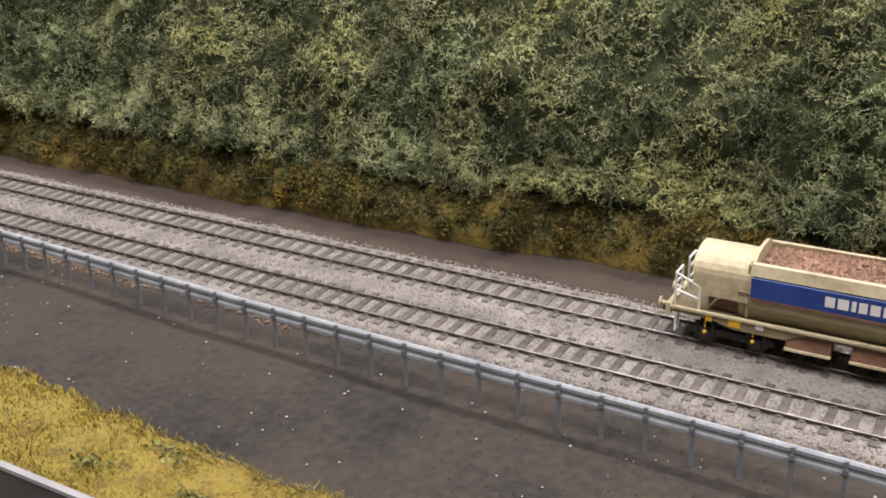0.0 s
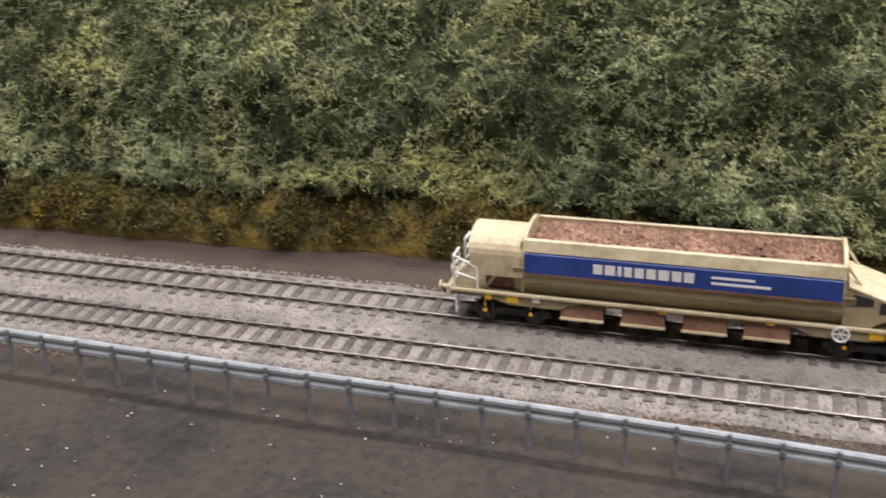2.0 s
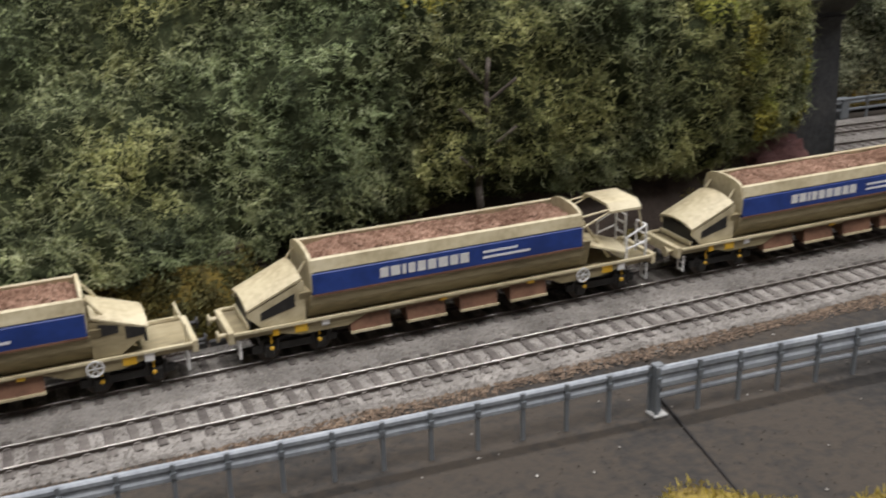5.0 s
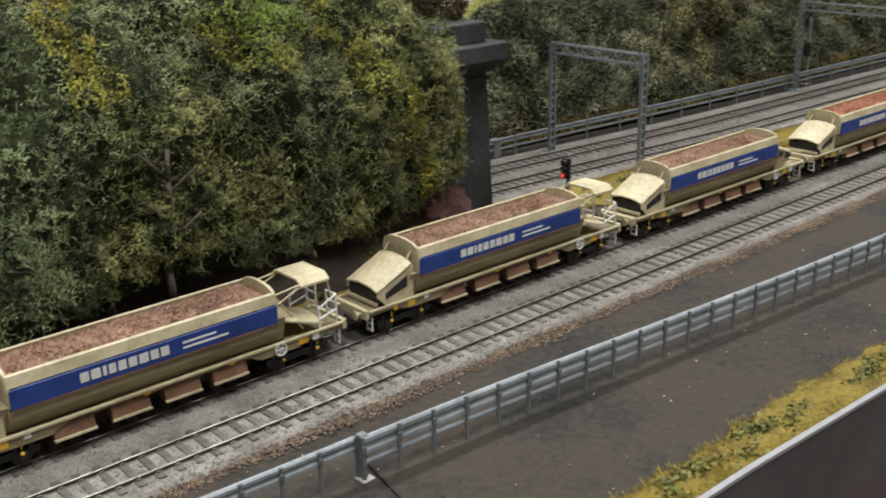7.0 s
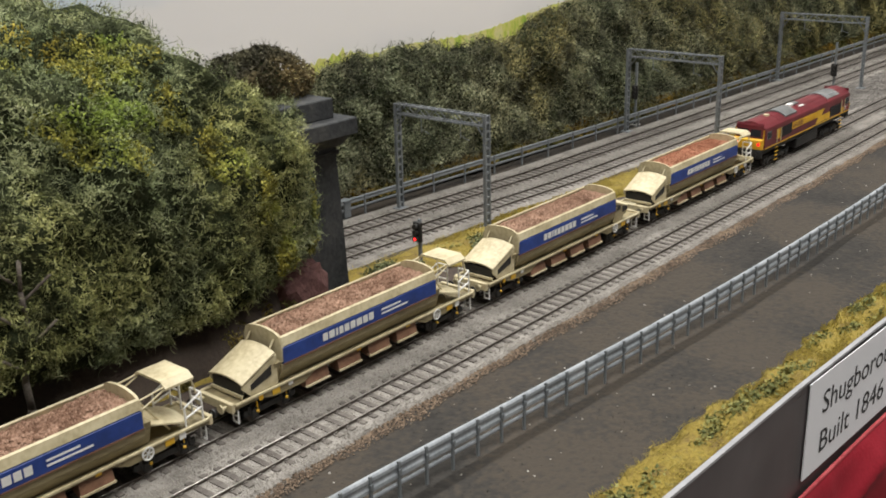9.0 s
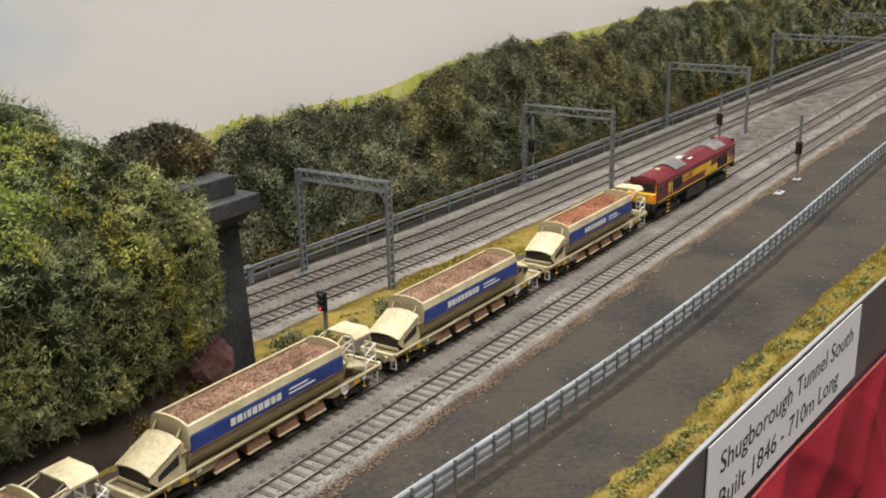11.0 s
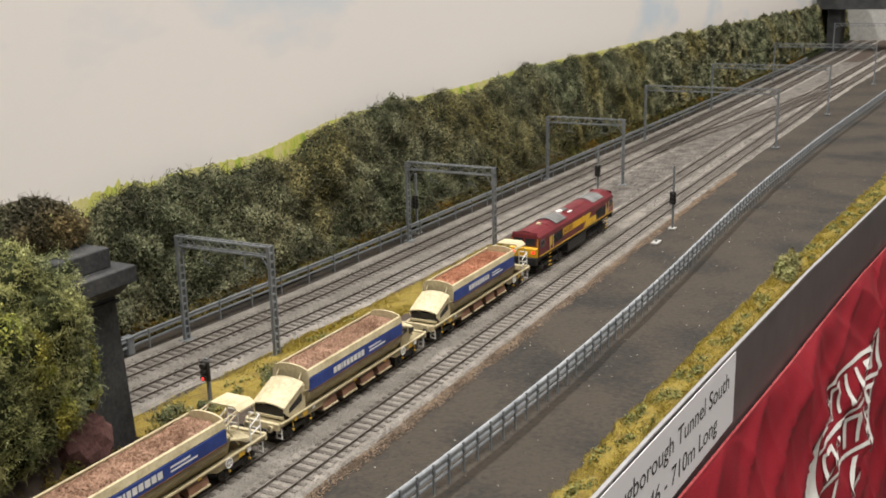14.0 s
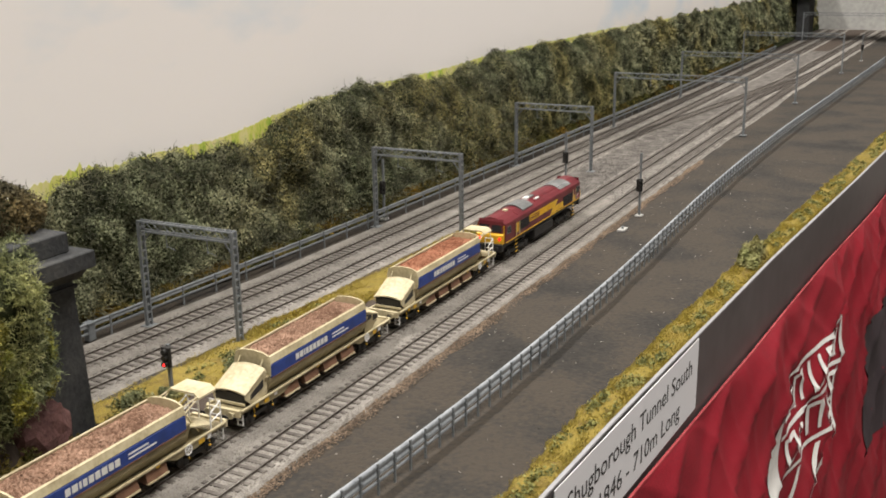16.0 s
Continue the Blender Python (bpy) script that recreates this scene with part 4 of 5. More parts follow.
def locomotive(x0):
    t = thing("diesel_locomotive", x0, 0, 0, "maroon model diesel locomotive with yellow zigzag stripe on the track", "locomotive")
    L, z0 = 22.3, 2.22
    side = ((-1.45, z0), (-1.5, z0 + 0.1), (-1.5, 3.95), (-1.44, 4.15), (-1.05, 4.42), (-0.5, 4.68), (0, 4.75), (0.5, 4.68), (1.05, 4.42), (1.44, 4.15), (1.5, 3.95), (1.5, z0 + 0.1), (1.45, z0))
    bm = prism(B(), side, 0.35, L - 0.35)
    body = part("body", bm, maroon, t)
    for end, s in ((0.35, -1), (L - 0.35, 1)):
        # raked cab front: lower yellow panel, windscreen, and hood
        bm = plate(B(), ((end, z0), (end + s * 0.42, z0 + 0.05), (end + s * 0.42, 3.1), (end + s * 0.12, 3.25), (end, 4.05)), -1.4, 1.4)
        part("cab_front", bm, yellow, t)
        bm = plate(B(), ((end, 3.2), (end + s * 0.2, 3.3), (end + s * 0.08, 4.4), (end, 4.6)), -1.3, 1.3)
        ws = part("windscreen_panel", bm, maroon, t)
        for d in (-0.62, 0.62):
            bm = plate(B(), ((end + s * 0.14, 3.4), (end + s * 0.22, 3.4), (end + s * 0.15, 4.05), (end + s * 0.06, 4.05)), d - 0.5, d + 0.5)
            part("windscreen", bm, glass_m, ws)
        for d in (-1.05, 1.05):
            bm = B()
            bar(bm, (end + s * 0.4, d, 2.75), (end + s * 0.5, d, 2.75), 0.14, 10)
            part("tail_lamp", bm, lamp_red if s < 0 else white_m, t)
            bm = B()
            bar(bm, (end + s * 0.4, d * 0.85, 1.85), (end + s * 0.95, d * 0.85, 1.85), 0.09, 8)
            bar(bm, (end + s * 0.88, d * 0.85, 1.85), (end + s * 0.98, d * 0.85, 1.85), 0.25, 12)
            part("buffer", bm, black_m, t)
        part("buffer_beam", box(B(), min(end, end + s * 0.45), max(end, end + s * 0.45), -1.35, 1.35, 1.45, 2.2, 0.04), black_m, t)
    part("underframe", box(B(), 0.5, L - 0.5, -1.25, 1.25, 1.75, z0), black_m, t)
    for s in (-1, 1):
        y = s * 1.5

        def panel(name, x, X, z, Z, m, proud=0.03, lab=""):
            return part(name, box(B(), x, X, min(y, y + s * proud), max(y, y + s * proud), z, Z), m, t, lab)

        zig = ((6.6, 3.68), (14.8, 3.68), (14.0, 3.05), (16.4, 3.05), (16.4, 2.42), (12.6, 2.42), (13.3, 3.0), (6.6, 3.0))
        bm = plate(B(), zig, y, y + s * 0.02)
        part("zigzag_stripe", bm, yellow, t)
        for k in range(9):
            z = 3.06 + k * 0.066
            part("rib", box(B(), 9.4, 12.6, min(y, y + s * 0.035), max(y, y + s * 0.035), z, z + 0.02), yellow, t)
        panel("sill_stripe", 0.5, L - 0.5, z0 + 0.02, z0 + 0.12, yellow, 0.02)
        for a, b, c, d in ((3.8, 6.5, 2.75, 3.7), (16.4, 19.4, 2.5, 3.5)):
            g = panel("side_grille", a, b, c, d, grille_m, 0.025)
            for k in range(9):
                z = c + 0.06 + k * (d - c - 0.1) / 9
                part("louvre", box(B(), a + 0.06, b - 0.06, min(y, y + s * 0.05), max(y, y + s * 0.05), z, z + 0.035), grille_m, g)
        panel("cab_door", 2.95, 3.7, 2.75, 3.65, yellow, 0.02)
        panel("cab_door", 19.5, 20.25, 2.34, 2.95, yellow, 0.02)
        for a in (2.9, 3.75, 19.45, 20.3):
            bm = B()
            bar(bm, (a, y + s * 0.1, 2.45), (a, y + s * 0.1, 3.75), 0.04, 6)
            part("handrail", bm, cream, t)
        for a, b in ((0.75, 1.75), (20.6, 21.75)):
            f = panel("window_frame", a, b, 3.08, 3.8, roof_grey, 0.02)
            part("pane", box(B(), a + 0.07, (a + b) / 2 - 0.03, min(y, y + s * 0.035), max(y, y + s * 0.035), 3.14, 3.74), glass_m, f)
            part("pane", box(B(), (a + b) / 2 + 0.03, b - 0.07, min(y, y + s * 0.035), max(y, y + s * 0.035), 3.14, 3.74), glass_m, f)
        panel("crest_panel", 20.9, 21.5, 2.5, 2.85, white_m, 0.02, "small white and red crest panel")
        panel("crest_block", 20.95, 21.45, 2.55, 2.8, red_cloth, 0.03)
        for a in (3.3, 19.9):
            st = B()
            for k in range(4):
                box(st, a - 0.3, a + 0.3, min(y * 0.92, y * 0.98), max(y * 0.92, y * 0.98), 0.75 + k * 0.38, 0.8 + k * 0.38)
            part("steps", st, yellow, t)
        part("fuel_tank", box(B(), 8.4, 13.8, min(s * 0.2, s * 1.35), max(s * 0.2, s * 1.35), 0.75, 1.75, 0.08), black_m, t)
        if s < 0:
            cab_text("66088", 0.78, (6.72, y - 0.03, 3.1), maroon, t, "running_number", 2.4, label="maroon running number")
    # roof fittings
    def roof_panel(name, x, X, m, y0=-1.2, y1=1.2, up=0.06):
        rows = []
        for k in range(7):
            yy = y0 + (y1 - y0) * k / 6
            rows.append((yy, float(np.interp(abs(yy), (0, 0.5, 1.05, 1.44), (4.75, 4.68, 4.42, 4.15))) + up))
        low_rows = [(a, b - 0.12) for a, b in rows[::-1]]
        return part(name, prism(B(), rows + low_rows, x, X), m, t)

    roof_panel("radiator_cowl", 5.5, 8.2, roof_grey, up=0.16)
    g = roof_panel("roof_grille", 16.2, 19.6, roof_grey)
    for k in range(12):
        part("grille_bar", box(B(), 16.35 + k * 0.27, 16.42 + k * 0.27, -0.9, 0.9, 4.52, 4.6), steel_grey, g)
    roof_panel("hatch_panel", 9.6, 15.8, maroon, -0.75, 0.75, 0.03)
    for x in (4.0, 9.3, 15.9):
        roof_panel("roof_seam", x, x + 0.08, maroon, -1.3, 1.3, 0.03)
    part("exhaust", box(B(), 8.6, 9.5, -0.3, 0.2, 4.6, 4.95, 0.06), white_m, t, "pale exhaust outlet")
    part("vent", box(B(), 9.5, 10.7, -0.35, 0.25, 4.6, 4.9, 0.06), roof_grey, t)
    part("walkway_plate", box(B(), 9.9, 10.9, -0.85, -0.45, 4.56, 4.66), white_m, t, "white roof plate")
    part("horn_box", box(B(), 3.2, 3.7, -0.35, 0.1, 4.65, 4.88, 0.04), cream, t)
    for cx in (4.2, 18.1):
        bogie(t, cx, (-2.2, 0.0, 2.2), 0.53, black_m, 1.05)
    return t


locomotive(NOSE - 22.3)


# ---- ballast hoppers, 19.4 units long ----
def rail_frame(name, pts, links, parent, r=0.045, m=None):
    bm = B()
    for a, b in links:
        bar(bm, pts[a], pts[b], r, 6)
    return part(name, bm, m or cream, parent)


def hopper(x0, front, rear, seed, label, front_wagon=False):
    t = thing("ballast_hopper_wagon", x0, 0, 0, label, "hopper wagon", "ballast hopper wagons")
    a, b = 3.4, 15.5
    # hopper body: lower slope, blue side panel and inward-leaning cream rim
    low_out = ((-0.95, 1.85), (-1.36, 2.5), (-1.41, 2.92), (1.41, 2.92), (1.36, 2.5), (0.95, 1.85))
    part("lower_body", prism(B(), low_out, a - 0.1, b + 0.1), dirty, t)
    for s in (-1, 1):
        part("side_panel", prism(B(), ((s * 1.42, 2.92), (s * 1.47, 2.98), (s * 1.47, 3.8), (s * 1.40, 3.87), (s * 1.3, 3.87), (s * 1.3, 2.92)), a, b), blue, t, "blue side panel")
        part("rim", prism(B(), ((s * 1.40, 3.87), (s * 1.46, 3.9), (s * 1.36, 4.36), (s * 1.26, 4.42), (s * 1.2, 4.36), (s * 1.3, 3.87)), a - 0.02, b + 0.02), cream, t)
        part("waist_line", box(B(), a, b, min(s * 1.43, s * 1.485), max(s * 1.43, s * 1.485), 2.88, 2.97), rust, t)
        y = s * 1.475
        # lettering as plain bars
        x = 6.2
        for w in (0.36, 0.4, 0.16, 0.3, 0.36, 0.36, 0.42, 0.36, 0.38):
            part("lettering_bar", box(B(), x, x + w, min(y, y + s * 0.012), max(y, y + s * 0.012), 3.2, 3.62), white_m, t)
            x += w + 0.1
        for z, w in ((3.46, 1.6), (3.22, 2.2)):
            part("lettering_bar", box(B(), 10.75, 10.75 + w, min(y, y + s * 0.012), max(y, y + s * 0.012), z, z + 0.1), paper_m, t)
        # sole bar, deeper in the middle of the bogies
        bm = plate(B(), ((0.2, 1.62), (0.2, 1.86), (19.2, 1.86), (19.2, 1.62), (17.6, 1.62), (16.6, 1.36), (14.6, 1.36), (13.8, 1.72), (5.6, 1.72), (4.8, 1.36), (2.8, 1.36), (1.8, 1.62)), s * 1.22, s * 1.34)
        part("sole_bar", bm, dirty, t)
        part("sole_flange", box(B(), 0.2, 19.2, min(s * 1.3, s * 1.43), max(s * 1.3, s * 1.43), 1.82, 1.92), cream, t)
        for k, x in enumerate((4.9, 7.35, 9.75, 12.1)):
            c = part("chute", prism(B(), ((s * 0.5, 1.75), (s * 1.22, 1.7), (s * 1.38, 1.05), (s * 1.1, 0.95), (s * 0.5, 1.2)), x, x + 1.7), rust, t)
            part("chute_lip", box(B(), x - 0.03, x + 1.73, min(s * 1.3, s * 1.44), max(s * 1.3, s * 1.44), 0.98, 1.08), cream, c)
        for x, w, h, m in ((2.6, 0.5, 0.3, yellow), (3.7, 0.3, 0.2, white_m), (1.7, 0.25, 0.25, yellow), (16.6, 0.5, 0.3, yellow), (17.4, 0.35, 0.3, white_m), (8.8, 0.3, 0.12, yellow), (12.9, 0.3, 0.12, yellow)):
            part("marking_plate", box(B(), x, x + w, min(s * 1.34, s * 1.38), max(s * 1.34, s * 1.38), 1.86 - h - 0.08, 1.82), m, t)
        bm = B()
        n = 14
        for k in range(n):
            p, q = 2 * math.pi * k / n, 2 * math.pi * (k + 1) / n
            bar(bm, (15.6 + 0.3 * math.cos(p), s * 1.42, 1.6 + 0.3 * math.sin(p)), (15.6 + 0.3 * math.cos(q), s * 1.42, 1.6 + 0.3 * math.sin(q)), 0.045, 5)
        for k in range(3):
            p = math.pi * k / 3
            bar(bm, (15.6 - 0.3 * math.cos(p), s * 1.42, 1.6 - 0.3 * math.sin(p)), (15.6 + 0.3 * math.cos(p), s * 1.42, 1.6 + 0.3 * math.sin(p)), 0.03, 4)
        part("brake_wheel", bm, white_m, t)
        for x in (1.65, 3.6, 15.8, 17.7):
            bm = B()
            bar(bm, (x, s * 1.2, 1.5), (x, s * 1.24, 1.15), 0.035, 5)
            bmesh.ops.create_icosphere(bm, subdivisions=1, radius=0.1, matrix=Matrix.Translation((x, s * 1.24, 0.95)))
            part("axle_box_tag", bm, yellow, t)
    # arched end plates
    for x, s in ((a, -1), (b, 1)):
        bm = B()
        out = [(-1.42, 3.06), (-1.45, 3.9)] + [(-1.3 * math.cos(k * math.pi / 10), 4.32 + 0.36 * math.sin(k * math.pi / 10)) for k in range(11)] + [(1.45, 3.9), (1.42, 3.06)]
        prism(bm, out, x - 0.07, x + 0.07)
        part("end_plate", bm, cream, t)
        bm = prism(B(), ((-1.0, 1.9), (-1.35, 3.1), (1.35, 3.1), (1.0, 1.9)), min(x, x + s * 0.5), max(x, x + s * 0.5))
        part("end_bulkhead", bm, dirty, t)
        for d in (-0.9, 0.9):
            rail_frame("end_strut", [(x + s * 0.1, d, 4.2), (x + s * 1.7, d, 2.0)], [(0, 1)], t, 0.06, cream)
    # load of stone
    r = np.random.default_rng(seed)
    n = 3200
    px, py = r.uniform(a + 0.15, b - 0.15, n), r.uniform(-1.2, 1.2, n)
    pz = 4.1 + 0.3 * np.cos(py * 1.1) * np.minimum(1, np.minimum(px - a, b - px) * 0.6) + 0.06 * soft_noise(px * 2, py * 2, px * 0, seed)
    gx, gy = np.meshgrid(np.linspace(a + 0.08, b - 0.08, 40), np.linspace(-1.26, 1.26, 12), indexing="ij")
    gz = 4.06 + 0.3 * np.cos(gy * 1.1) * np.minimum(1, np.minimum(gx - a, b - gx) * 0.6)
    idx = np.arange(gx.size).reshape(gx.shape)
    q = np.stack([idx[:-1, :-1], idx[1:, :-1], idx[1:, 1:], idx[:-1, 1:]], -1).reshape(-1, 4)
    stone_m = load_red if front_wagon else load_m
    ld = raw("stone_load", np.stack([gx, gy, gz], -1).reshape(-1, 3), q, stone_m, t, True)
    ld["label"] = "heaped reddish-brown stone load"
    s = 0.085 * r.uniform(0.5, 1.5, n)
    dirs = np.array([(1, 0, 0), (0, 1, 0), (-1, 0, 0), (0, -1, 0), (0, 0, 1)], float)
    w = dirs[None] * s[:, None, None] * r.uniform(0.5, 1.3, (n, 5, 1)) + np.stack([px, py, pz], 1)[:, None]
    f = np.array([(0, 1, 4), (1, 2, 4), (2, 3, 4), (3, 0, 4)])
    tagged(raw("load_surface", w.reshape(-1, 3), (np.arange(n)[:, None, None] * 5 + f).reshape(-1, 3), stone_m, ld), kind="stuff")
    # frame, headstocks, buffers, bogies
    part("floor_frame", box(B(), 0.2, 19.2, -1.2, 1.2, 1.6, 1.8), dirty, t)
    for x, s in ((0.1, -1), (19.3, 1)):
        part("headstock", box(B(), x - 0.12, x + 0.12, -1.32, 1.32, 1.45, 1.95, 0.03), cream, t)
        for d in (-0.88, 0.88):
            bm = B()
            bar(bm, (x, d, 1.72), (x + s * 0.5, d, 1.72), 0.09, 8)
            bar(bm, (x + s * 0.42, d, 1.72), (x + s * 0.5, d, 1.72), 0.24, 12)
            part("buffer", bm, cream if s < 0 else black_m, t)
        bm = B()
        box(bm, min(x, x + s * 0.62), max(x, x + s * 0.62), -0.14, 0.14, 1.0, 1.2)
        part("coupling", bm, black_m, t)
        bm = B()
        for d in (-1.25, -0.85):
            bar(bm, (x - s * 0.3, d, 1.5), (x - s * 0.3, d, 0.75), 0.05, 5)
        for z in (0.8, 1.15):
            bar(bm, (x - s * 0.3, -1.25, z), (x - s * 0.3, -0.85, z), 0.05, 5)
        part("footstep", bm, white_m, t)
    for cx in (2.65, 16.75):
        bogie(t, cx, (-1.05, 1.05), 0.46, black_m)

    def slope_hood(x_hi, z_hi, x_lo, z_lo, half=1.25):
        """A sloping sheet cover over an end platform, with a rolled edge and side cheeks."""
        bm = B()
        n = 8
        rows = []
        for k in range(n + 1):
            w = -half + 2 * half * k / n
            bow = 0.22 * (1 - (w / half) ** 2)
            rows.append((w, bow))
        top = [[bm.verts.new((x_hi, w, z_hi + q)) for w, q in rows], [bm.verts.new((x_lo, w, z_lo + q)) for w, q in rows]]
        bot = [[bm.verts.new((x_hi, w, z_hi + q - 0.09)) for w, q in rows], [bm.verts.new((x_lo, w, z_lo + q - 0.09)) for w, q in rows]]
        for k in range(n):
            bm.faces.new((top[0][k], top[0][k + 1], top[1][k + 1], top[1][k]))
            bm.faces.new((bot[0][k], bot[0][k + 1], bot[1][k + 1], bot[1][k]))
            for e in (0, 1):
                bm.faces.new((top[e][k], top[e][k + 1], bot[e][k + 1], bot[e][k]))
        for e in (0, n):
            bm.faces.new((top[0][e], top[1][e], bot[1][e], bot[0][e]))
        return part("sloping_hood", bm, cream, t)

    def platform_rails(x, s):
        for d in (-1.25, 0.45):
            pts = [(x, d, 1.9), (x, d, 3.35), (x, d + 0.8, 3.35), (x, d + 0.8, 1.9), (x, d, 2.4), (x, d + 0.8, 2.4), (x, d, 2.9), (x, d + 0.8, 2.9)]
            rail_frame("end_railing", pts, [(0, 1), (1, 2), (2, 3), (4, 5), (6, 7)], t, 0.05, white_m)
        for d in (-1.25, 1.25):
            pts = [(x, d, 3.35), (x - s * 1.0, d, 2.9), (x - s * 1.0, d, 1.9), (x, d, 2.6), (x - s * 1.0, d, 2.35)]
            rail_frame("side_railing", pts, [(0, 1), (1, 2), (3, 4)], t, 0.05, white_m)

    if front == "canopy":
        slope_hood(15.6, 3.0, 18.1, 2.15)
        bm = prism(B(), ((-1.25, 4.15), (-0.9, 4.43), (0.9, 4.43), (1.25, 4.15), (1.25, 4.26), (0.9, 4.54), (-0.9, 4.54), (-1.25, 4.26)), 17.0, 18.6)
        part("canopy_roof", bm, cream, t)
        for d in (-1.1, 1.1):
            rail_frame("canopy_post", [(18.5, d, 4.3), (18.75, d, 3.3), (17.1, d, 4.3), (15.6, d, 4.15), (15.6, d, 3.6), (17.1, d, 4.2)], [(0, 1), (2, 3), (4, 5)], t, 0.05, cream)
        platform_rails(18.9, 1)
    else:
        slope_hood(15.7, 3.55, 17.7, 2.85)
        # Black plates stand in for the shade inside the hood's openings.
        for s in (-1, 1):
            for x, z in ((15.9, 2.75), (16.85, 2.5)):
                part("side_opening_shade", plate(B(), ((x, z), (x, z + 0.5), (x + 0.72, z + 0.34), (x + 0.72, z + 0.06)), s * 1.235, s * 1.255), black_m, t)
        part("end_opening_shade", box(B(), 17.52, 17.62, -1.1, 1.1, 2.2, 2.8), black_m, t)
        part("hood_cheek", plate(B(), ((15.6, 1.9), (15.6, 3.4), (17.6, 2.9), (17.6, 2.6), (16.6, 1.9)), -1.24, -1.16), dirty, t)
        part("hood_cheek", plate(B(), ((15.6, 1.9), (15.6, 3.4), (17.6, 2.9), (17.6, 2.6), (16.6, 1.9)), 1.16, 1.24), dirty, t)
        rail_frame("end_railing", [(19.0, -1.2, 1.9), (19.0, -1.2, 2.6), (19.0, 1.2, 2.6), (19.0, 1.2, 1.9)], [(0, 1), (1, 2), (2, 3)], t, 0.05, cream)
    if rear == "slope":
        slope_hood(3.0, 3.7, 0.75, 2.72, 1.28)
        # Cheeks and end closed by black plates that paint the dark cavity behind.
        for d in (-1.26, 1.18):
            part("hood_cheek", plate(B(), ((3.1, 1.9), (3.1, 3.55), (0.8, 2.6), (0.75, 2.45), (1.3, 1.9)), d, d + 0.08), cream, t)
            part("side_opening_shade", plate(B(), ((2.7, 2.55), (2.7, 3.1), (1.3, 2.52), (1.3, 2.2)), d - 0.015, d + 0.095), black_m, t)
        part("end_opening_shade", box(B(), 0.86, 0.94, -1.15, 1.15, 1.9, 2.66), black_m, t)
        part("end_lip", box(B(), 0.74, 0.84, -1.2, 1.2, 1.9, 2.1, 0.02), cream, t)
        part("engine_box", box(B(), 1.2, 2.9, -0.8, 0.8, 1.85, 2.4, 0.05), black_m, t)
    else:
        out = [(-1.28 * math.cos(k * math.pi / 12), 3.55 + 0.85 * math.sin(k * math.pi / 12)) for k in range(13)]
        prism_out = out + [(p * 0.93, q - 0.06) for p, q in out[::-1]]
        part("barrel_hood", prism(B(), prism_out, 1.0, 3.4), cream, t)
        part("hood_back", box(B(), 3.2, 3.3, -1.2, 1.2, 1.9, 4.2), dirty, t)
        for d in (-1.28, 1.2):
            part("hood_side", box(B(), 1.05, 3.3, d, d + 0.08, 2.6, 3.56), cream, t)
        part("generator", box(B(), 1.6, 3.1, -0.9, 0.9, 1.85, 3.2, 0.1), rust, t)
        platform_rails(0.35, -1)
    return t


first = NOSE - 22.3 - 1.5
PITCH = 20.6
hopper(first - 19.5, "canopy", "slope", 71, "clean cream and blue ballast hopper wagon with orange-red stone load", True)
canopied = "weathered cream and blue ballast hopper wagon with canopied end platform"
two = hopper(first - 19.5 - PITCH, "hood", "slope", 72, "weathered cream and blue ballast hopper wagon with stone load")
three = hopper(first - 19.5 - 2 * PITCH, "canopy", "slope", 73, canopied)
copy_thing(three, pose((first - 19.5 - 3 * PITCH) * U, 0, 0))
hopper(first - 19.5 - 4 * PITCH, "hood", "barrel", 75, "cream and blue end hopper wagon with barrel-roofed generator hood")


# ---- static grass ----
def blades(name, pts, high, width, material, parent=None, label="", category="grass", seed=3):
    category = "" if parent else category
    r = np.random.default_rng(seed)
    n = len(pts)
    a = r.uniform(0, 6.3, n)
    side = np.stack([np.cos(a), np.sin(a), 0 * a], 1) * width
    lean = r.normal(size=(n, 3)) * 0.55
    lean[:, 2] = 1
    tip = pts + lean * (high * r.uniform(0.5, 1.3, n))[:, None]
    v = np.stack([pts - side, pts + side, tip + side * 0.3, tip - side * 0.3], 1).reshape(-1, 3)
    return tagged(raw(name, v, np.arange(4 * n).reshape(-1, 4), material, parent), label, category, kind="stuff")


GRASS = ((-90, -15.4), (-38, -15.9), (-31, -16.35), (-20, -16.6), (-15, -19.0), (12, -19.8), (14.9, -17.6), (16.2, -15.6), (17.7, -15.3), (18.7, -16.7), (20.5, -18.2), (27, -18.4), (35, -18.3), (43, -18.6), (50, -19.2), (62, -19.5), (78, -20.5), (94, -21.6), (138, -25.0), (260, -34), (430, -47))


